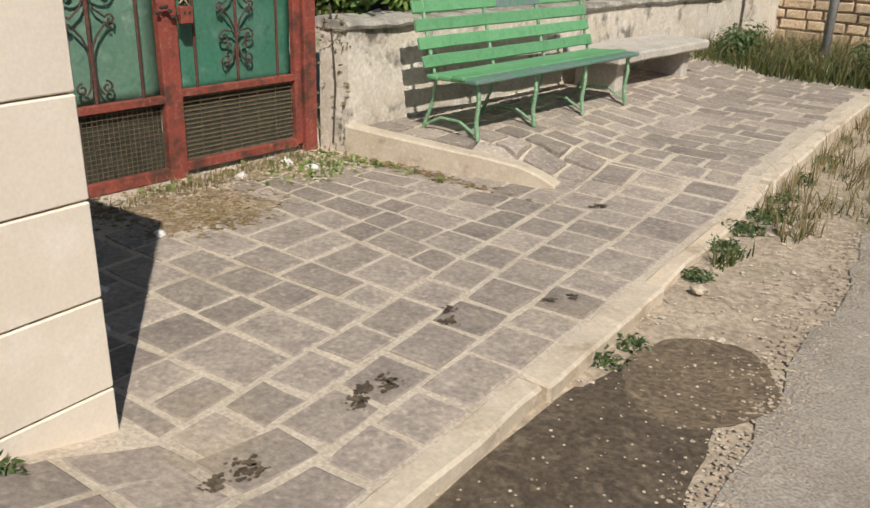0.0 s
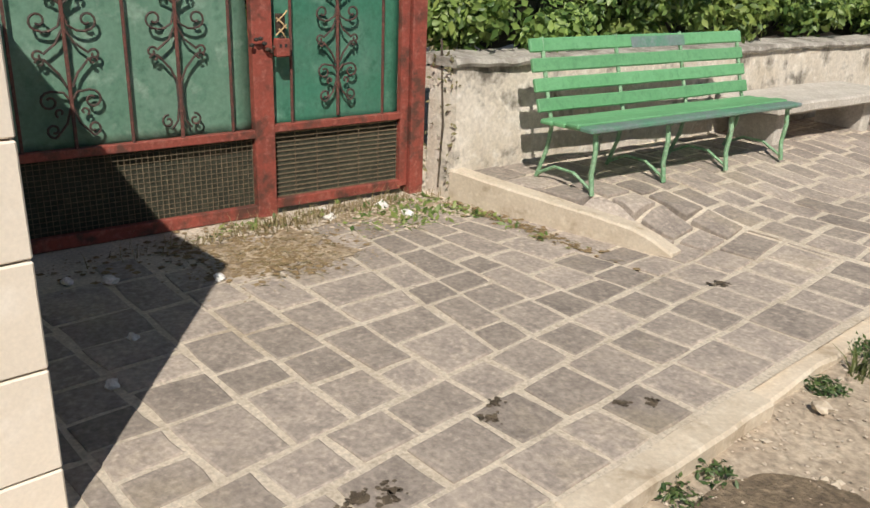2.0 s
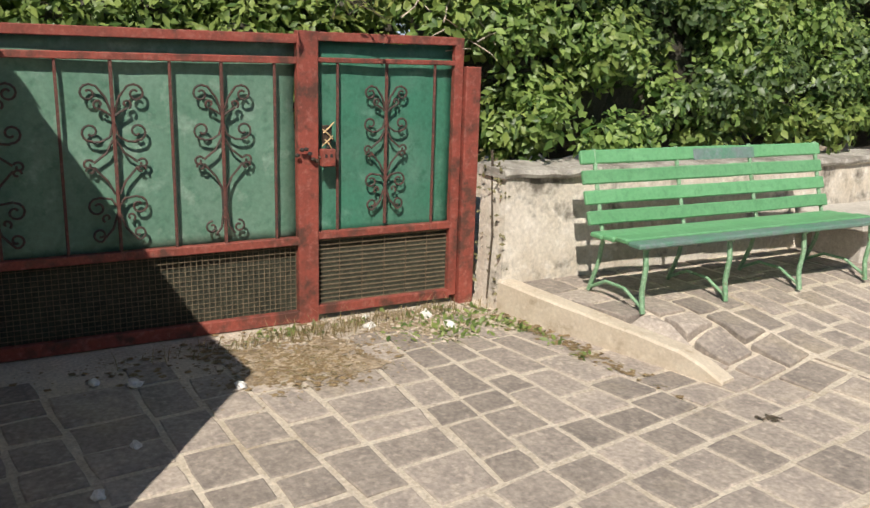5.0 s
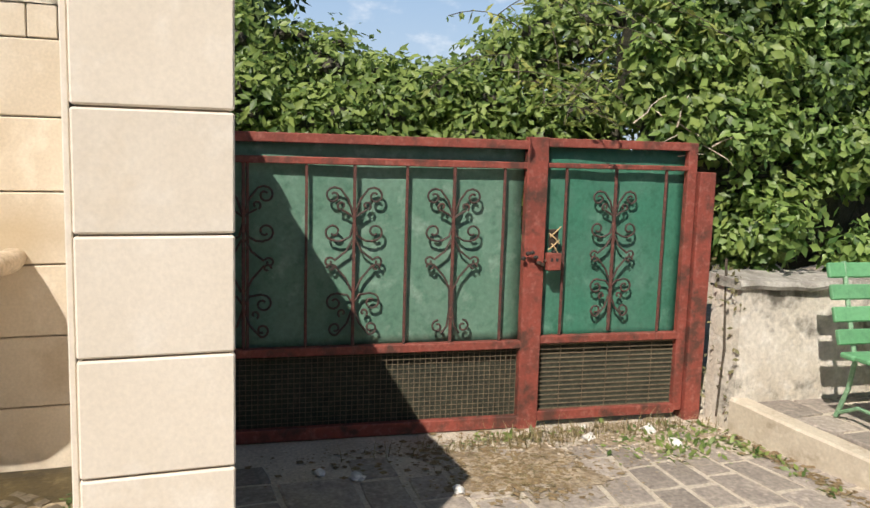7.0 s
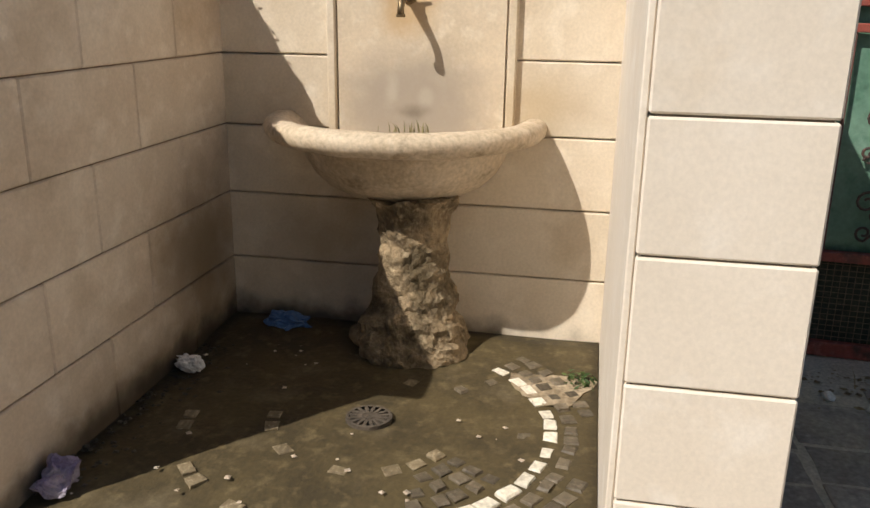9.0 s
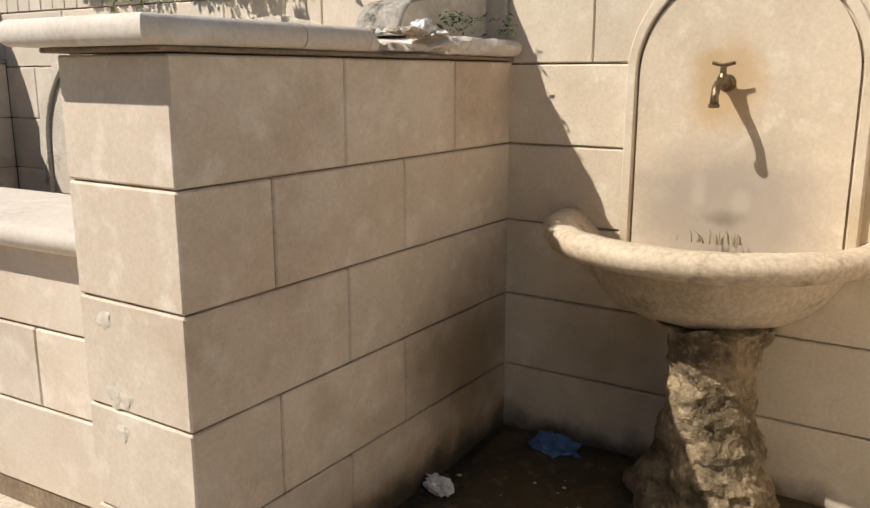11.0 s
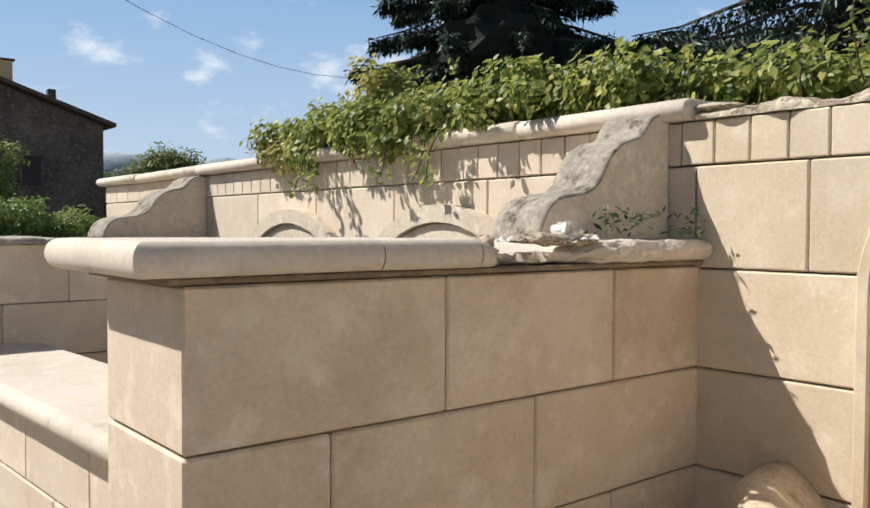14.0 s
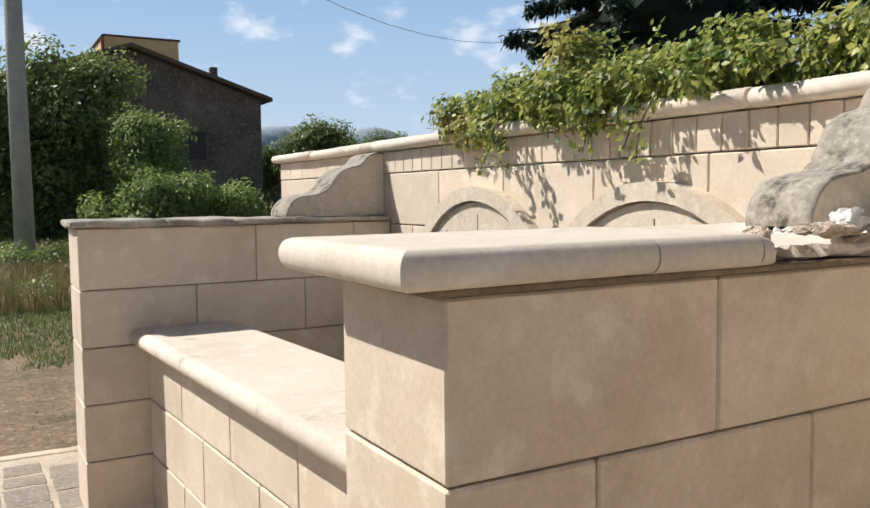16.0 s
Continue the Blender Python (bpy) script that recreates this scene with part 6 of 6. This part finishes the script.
for cx, cy, r, count in ((-1.04, 2.62, 0.07, 90), (-1.03, 2.80, 0.06, 80), (-1.07, 3.64, 0.08, 150), (-1.09, 4.1, 0.10, 240), (-1.08, 4.45, 0.12, 300), (-1.06, 4.77, 0.14, 360), (-1.12, 5.2, 0.14, 360), (-1.15, 5.7, 0.17, 420), (-1.2, 6.4, 0.18, 420), (-1.93, 0.82, 0.05, 60), (-3.16, 0.76, 0.06, 60)):
    base = FLOOR_Z if cx < -2.15 else (pav(cx, cy) if cx < -1.3 else ROAD_Z - 0.01)
    spots, norms = [], []
    for k in range(count):
        a, d = random.uniform(0, 6.283), r * random.random() ** 0.6
        spots.append((cx + d * math.cos(a), cy + d * math.sin(a), base + random.uniform(0.0, 0.035)))
        norms.append((0.3 * math.cos(a), 0.3 * math.sin(a), 1))
    tagged(leaves("weed_tuft", spots, norms, 0.034, "hedge_dark", width=0.35), "small green weed tuft growing from a joint", "weed", group="weed tufts", kind="stuff")

for cx, cy, r in ((-2.7, 9.5, 0.32), (-1.1, 9.3, 0.35), (-0.7, 8.6, 0.3)):
    s, n = crown_spots([(cx + random.uniform(-0.2, 0.2), cy + random.uniform(-0.2, 0.2), 0.05 + random.uniform(0.1, 0.4), r * 0.6, r * 0.6, r * 0.5) for _ in range(7)], 420, 0.8)
    root = thing("bramble", "dark green bramble clump beside the paving", "bramble", "brambles")
    tagged(leaves("foliage", s, n, 0.055, "hedge_dark", root), kind="stuff")
    part("stem", tube([(cx, cy, -0.08), (cx + 0.05, cy, 0.2), (cx, cy + 0.08, 0.45)], 0.008, 5), "bark", root)

far = thing("stone_wall", "old wall of warm squared rubble beyond the paving", "wall", kind="structure")
part("core", box(-9, 9, 11.95, 12.3, -0.2, 1.9), "rubble", far)
z = 0.0
while z < 1.9:
    high = random.uniform(0.11, 0.16)
    x = -5.2
    while x < 0.5:
        long = random.uniform(0.2, 0.42)
        part("rubble_stone", roughen(box(x, x + long - 0.025, 11.90 + random.uniform(-0.02, 0.01), 12.0, z + 0.01, z + high - 0.012, 0.014), 0.012, 9, x), "brick_wall", far)
        x += long
    z += high

# gravel on the earth beside the road, dry leaves by the gate
def scatter(name, label, category, places, size, material, flat=0.6):
    """Many small angular bits joined into one mesh."""
    verts, faces = [], []
    for x, y, z in places:
        r = size * random.uniform(0.4, 1.3)
        a = random.uniform(0, 6.283)
        b = len(verts)
        for k in range(4):
            rr = r * random.uniform(0.7, 1.2)
            verts.append((x + rr * math.cos(a + k * 1.571), y + rr * math.sin(a + k * 1.571), z + random.uniform(-0.1, 0.25) * r * flat))
        verts.append((x + r * 0.2 * math.cos(a), y + r * 0.2 * math.sin(a), z + r * flat * random.uniform(0.5, 1.0)))
        faces += [(b + k, b + (k + 1) % 4, b + 4) for k in range(4)]
    return tagged(pydata(name, verts, faces, material), label, category, kind="stuff")


def near_road(count, x0, x1, y0, y1, z=ROAD_Z - 0.012):
    return [(random.uniform(x0, x1), random.uniform(y0, y1), z) for _ in range(count)]


scatter("gravel", "loose pale gravel between kerb and road", "gravel", near_road(2600, -1.15, -0.35, 0.0, 8.0, ROAD_Z - 0.008), 0.009, "rubble")
scatter("gravel", "larger pale pebbles between kerb and road", "gravel", near_road(260, -1.12, -0.30, 0.6, 8.0, ROAD_Z - 0.006), 0.016, "kerb")


scatter("gravel", "grit washed over the ragged asphalt edge", "gravel", [(-0.47 - 0.10 * noise.noise((0.0, 0.9 * y, 3.0)) - 0.02 * max(0, y - 2) + random.gauss(0, 0.07), y, ROAD_Z + 0.001) for y in [random.uniform(0.0, 8.0) for _ in range(2600)]], 0.009, "dirt", 0.5)


def heap(count, cx, cy, rx, ry):
    out = []
    for _ in range(count):
        x, y = random.gauss(cx, rx), random.gauss(cy, ry)
        if x < gate_x(y) + 0.04:
            x = gate_x(y) + 0.04 + abs(random.gauss(0, 0.1))
        out.append((x, y, pav(x, y) + 0.006))
    return out


scatter("leaf_litter", "dry brown leaves and twigs swept against the gate", "leaf litter", heap(700, -3.36, 2.66, 0.13, 0.16) + heap(260, -3.70, 2.6, 0.12, 0.45) + heap(160, -3.0, 4.0, 0.35, 0.04), 0.020, "brown_leaf", 0.35)
scatter("leaf_litter", "crumbled plaster and dirt along the gate", "rubble", heap(420, -3.60, 3.62, 0.14, 0.16) + heap(200, -3.75, 3.1, 0.1, 0.3), 0.015, "rubble", 0.6)
scatter("dirt_crumbs", "crumbs of dry soil strewn before the gate", "dirt", heap(1500, -3.40, 2.72, 0.17, 0.24) + heap(900, -3.60, 3.55, 0.15, 0.22) + heap(500, -3.8, 2.6, 0.06, 0.5), 0.008, "drift", 0.5)
spots = heap(560, -3.52, 3.62, 0.13, 0.16) + heap(90, -3.80, 2.8, 0.04, 0.14) + heap(120, -3.2, 3.96, 0.3, 0.03)
tagged(leaves("weeds", spots, [(0.3, -0.2, 1.0)] * len(spots), 0.046, "bush"), "trodden green weeds before the gate post", "weeds", kind="stuff")
spots = heap(500, -3.72, 3.2, 0.05, 0.5)
tagged(blades("dry_grass", spots, 0.09, "dry_grass", width=0.0025, lean=1.1), "short dry grass along the foot of the gate", "grass", kind="stuff")
for cx, cy, rx, ry, count in ((-3.36, 2.68, 0.16, 0.18, 150), (-3.55, 3.6, 0.16, 0.16, 90), (-3.0, 3.98, 0.35, 0.03, 60)):
    straw = bmesh.new()
    for x, y, z in heap(count, cx, cy, rx, ry):
        a, long = random.uniform(0, 6.283), random.uniform(0.02, 0.07)
        tube([(x, y, z + 0.002), (x + 0.5 * long * math.cos(a), y + 0.5 * long * math.sin(a), z + 0.008), (x + long * math.cos(a + 0.3), y + long * math.sin(a + 0.3), z + 0.003)], 0.0016, 3, straw)
    tagged(part("straw", straw, "dry_grass"), "dry twigs and straw on the drifted dirt", "straw", kind="stuff")
patch("dirt_drift", (-3.38, 2.74, 0), (0.25, 0.32), 0.0055, "drift", "sandy dirt drifted over the setts", "dirt", 3.3, 1.0)
patch("dirt_drift", (-3.62, 3.62, 0), (0.20, 0.26), 0.0055, "drift", "sandy dirt drifted against the gate", "dirt", 8.3, 1.0)
for x, y, r in ((-3.25, 2.30, 0.035), (-3.84, 3.27, 0.03), (-3.69, 3.22, 0.035), (-3.69, 3.59, 0.05), (-3.48, 3.61, 0.045), (-2.9, 1.75, 0.03), (-3.5, 1.9, 0.04), (-2.6, 1.55, 0.03), (-3.6, 1.75, 0.035), (-1.0, 3.45, 0.04), (-0.9, 4.55, 0.05)):
    base = pav(x, y) if x < -1.3 else ROAD_Z
    tagged(part("stone_chip", blob((x, y, base + r * 0.35), (r, r * random.uniform(0.6, 1.0), r * 0.5), 2, 0.5, 1.8, None, x), "litter" if x < -1.3 else "kerb"), "chalky white stone chip on the paving", "stone chip", group="stone chips")

# dark spills on the setts: clusters of dried specks
for x, y, r in ((-1.56, 1.30, 0.055), (-1.57, 1.19, 0.04), (-1.54, 1.76, 0.045), (-1.54, 1.91, 0.04), (-1.58, 1.83, 0.03), (-1.64, 2.41, 0.035), (-1.70, 2.50, 0.025), (-1.36, 2.93, 0.03), (-1.43, 2.84, 0.025), (-1.80, 4.12, 0.045)):
    verts, faces = [], []
    for k in range(int(900 * r)):
        px, py = random.gauss(x, r * 0.5), random.gauss(y, r * 0.5)
        rr, base = random.uniform(0.004, 0.013), len(verts)
        for q in range(7):
            f = rr * random.uniform(0.6, 1.2)
            verts.append((px + f * math.cos(q * 0.8976), py + f * math.sin(q * 0.8976), pav(px, py) + 0.0085 + 0.0004 * (k % 6)))
        faces.append(tuple(range(base, base + 7)))
    tagged(pydata("dark_spill", verts, faces, "wet"), "small speckled dark dried spill on the setts", "stain", group="dried spills", kind="stuff")

# rubbish on the fountain floor and along its wall
def crumple(name, label, category, centre, size, material, seed):
    bm = blob(centre, size, 4, 0.5, 1.7, None, seed)
    roughen(bm, size[0] * 0.35, 14 / max(size[0], 0.05) * 0.1, seed)
    return tagged(part(name, bm, material), label, category)


crumple("rag", "violet and grey crumpled rag against the wall foot", "rag", (-2.17, -0.69, 0.19), (0.07, 0.045, 0.045), "violet_litter", 1.0)
crumple("plastic_bag", "blue crumpled plastic on the wet floor", "litter", (-3.44, -0.47, 0.20), (0.05, 0.09, 0.035), "blue_litter", 2.0)
crumple("paper_scrap", "pale crumpled paper on the wet floor", "litter", (-2.95, -0.68, 0.20), (0.03, 0.05, 0.03), "litter", 3.0)
crumple("paper_scrap", "white crumpled paper lying on the coping", "litter", (-2.96, -0.745, 1.69), (0.035, 0.025, 0.022), "litter", 4.0)
scatter("debris", "dark wet leaves and twigs along the wall foot", "debris", [(random.uniform(-3.58, -2.1), -0.745 + abs(random.gauss(0, 0.07)), FLOOR_Z - 0.010 + 0.006 * random.random()) for _ in range(220)], 0.011, "soil", 0.6)
scatter("debris", "pale bits scattered on the wet floor", "debris", [(random.uniform(-3.5, -2.1), random.uniform(-0.7, 0.8), FLOOR_Z - 0.006) for _ in range(40)], 0.010, "rubble", 0.5)
scatter("rubble", "crumbled mortar on the broken coping", "rubble", [(random.uniform(-3.05, -2.75), random.uniform(-0.79, -0.70), 1.664 + 0.010 * random.random()) for _ in range(90)], 0.013, "litter", 0.8)
for cx, cy in ((-3.28, -0.78), (-3.46, -0.74), (-3.21, -0.80)):
    spots = [(cx + random.gauss(0, 0.04), cy + random.gauss(0, 0.025), 1.69 + 0.06 * random.random()) for _ in range(34)]
    tagged(leaves("weed_tuft", spots, [(0.3, 0.2, 1.0)] * 34, 0.028, "hedge_dark", width=0.35), "small weed growing on the broken coping", "weed", group="weed tufts", kind="stuff")


# ---- setts ----
def sett_mesh(corners, gap=0.0135):
    """Top and uneven sides of one sett from its four plan corners."""
    mid = [sum(c[i] for c in corners) / 4 for i in (0, 1)]
    lift = random.uniform(-0.002, 0.004)
    tilt = (random.uniform(-0.012, 0.012), random.uniform(-0.012, 0.012))
    outline = []
    for k in range(4):
        (xa, ya), (xb, yb) = corners[k], corners[(k + 1) % 4]
        pull = gap + random.uniform(-0.003, 0.004)
        outline.append((xa + math.copysign(pull, mid[0] - xa), ya + math.copysign(pull, mid[1] - ya)))
        mx, my = (xa + xb) / 2, (ya + yb) / 2
        long = math.hypot(mid[0] - mx, mid[1] - my)
        pull = gap + random.uniform(-0.006, 0.005)
        outline.append((mx + (mid[0] - mx) / long * pull, my + (mid[1] - my) / long * pull))
    rows = []
    for inset, dz in ((0.0, -0.05), (0.001, 0.0), (0.009, 0.0045)):
        ring = [(x + (mid[0] - x) * inset * 7, y + (mid[1] - y) * inset * 7) for x, y in outline]
        rows.append([(x, y, pav(x, y) + dz + (lift + tilt[0] * (x - mid[0]) + tilt[1] * (y - mid[1]) if dz >= 0 else 0)) for x, y in ring])
    verts = [v for r in rows for v in r]
    faces = [(8 * r + k, 8 * r + (k + 1) % 8, 8 * r + 8 + (k + 1) % 8, 8 * r + 8 + k) for r in (0, 1) for k in range(8)] + [tuple(range(16, 24))]
    return verts, faces


def jitter(v, amount=0.007):
    return v + random.uniform(-amount, amount)


plan = []


def lane(k, y):
    """The joints that run along the kerb; the lanes widen a little towards the bench."""
    return (KERB_IN, -1.466 - 0.034 * (y - 2.4), -1.715 - 0.058 * (y - 2.4), -1.936 - 0.062 * (y - 2.4))[k] if y > 1.2 else (KERB_IN, -1.47, -1.715, -1.955)[k]


for i in range(3):   # courses along the kerb
    y = -5.28 + 0.11 * i
    while y < 4.88:
        long = random.choice((0.22, 0.25, 0.28, 0.31))
        end = min(y + long, 4.90)
        corners = [(lane(i + 1, y), jitter(y)), (lane(i, y), jitter(y)), (lane(i, end), jitter(end)), (lane(i + 1, end), jitter(end))]
        plan.append([(x if i == 0 and k in (1, 2) else jitter(x), yy) for k, (x, yy) in enumerate(corners)])
        y = end
# courses across, before the gate and the bench: where each begins and how it leans
COURSES = [(1.235, 0.0), (1.33, 0.0), (1.580, -0.03), (1.840, 0.03), (2.075, 0.02), (2.306, 0.01), (2.503, 0.045), (2.795, 0.14), (3.005, 0.13), (3.256, 0.07), (3.470, 0.03), (3.73, -0.05), (3.985, -0.12), (4.24, -0.08), (4.48, -0.04), (4.70, 0.0), (4.905, 0.0)]
for (y0, lean0), (y1, lean1) in zip(COURSES, COURSES[1:]):
    x = first = lane(3, (y0 + y1) / 2)
    stop = gate_x(y0) + (0.36 if y0 < 2.9 else 0.12)
    while x > stop:
        long = random.choice((0.19, 0.23, 0.26, 0.30, 0.36))
        end = x - long
        def low_edge(u):
            return y0 - lean0 * (u + 2.0)
        def high_edge(u):
            return y1 - lean1 * (u + 2.0)
        near = lane(3, y0) if x == first else jitter(x)
        far = lane(3, y1) if x == first else jitter(x)
        corners = [(jitter(end), jitter(low_edge(end))), (near, jitter(low_edge(x))), (far, jitter(high_edge(x))), (jitter(end), jitter(high_edge(end)))]
        if x < -2.1:
            if (y0 + y1) / 2 < ramp_y(x - long / 2) + 0.05:
                corners = [(cx, min(cy, ramp_y(cx) + 0.004)) for cx, cy in corners]
            else:
                corners = [(cx, max(cy, ramp_y(cx) + 0.106)) for cx, cy in corners]
        if end > stop - 0.1 and min(corners[2][1] - corners[1][1], corners[3][1] - corners[0][1]) > 0.06:
            plan.append(corners)
        x = end
y = 4.91
while y < 8.9:   # courses across, beyond
    x = -1.235 + random.uniform(-0.1, 0)
    while x > gate_x(y) + 0.4:
        long = random.choice((0.22, 0.28, 0.34, 0.42))
        end = x - long
        plan.append([(jitter(end), jitter(y)), (jitter(x), jitter(y)), (jitter(x), jitter(y + 0.205)), (jitter(end), jitter(y + 0.205))])
        x = end
    y += 0.205
plan.sort(key=lambda c: (c[0][0] + 1.6) ** 2 + (c[0][1] - 2.4) ** 2)
rest_v, rest_f = [], []
for i, corners in enumerate(plan):
    v, f = sett_mesh(corners, 0.0135 if corners[0][1] < 4.4 else 0.018)
    if i < 300:
        pydata("sett", v, f, "setts", pavement)
    else:
        rest_f += [tuple(k + len(rest_v) for k in face) for face in f]
        rest_v += v
tagged(pydata("setts_beyond", rest_v, rest_f, "setts", pavement), kind="stuff")

scatter("gravel", "pale grit on the wet ground beside the kerb", "gravel", near_road(240, -1.08, -0.5, 0.5, 3.05, ROAD_Z + 0.0), 0.006, "rubble")
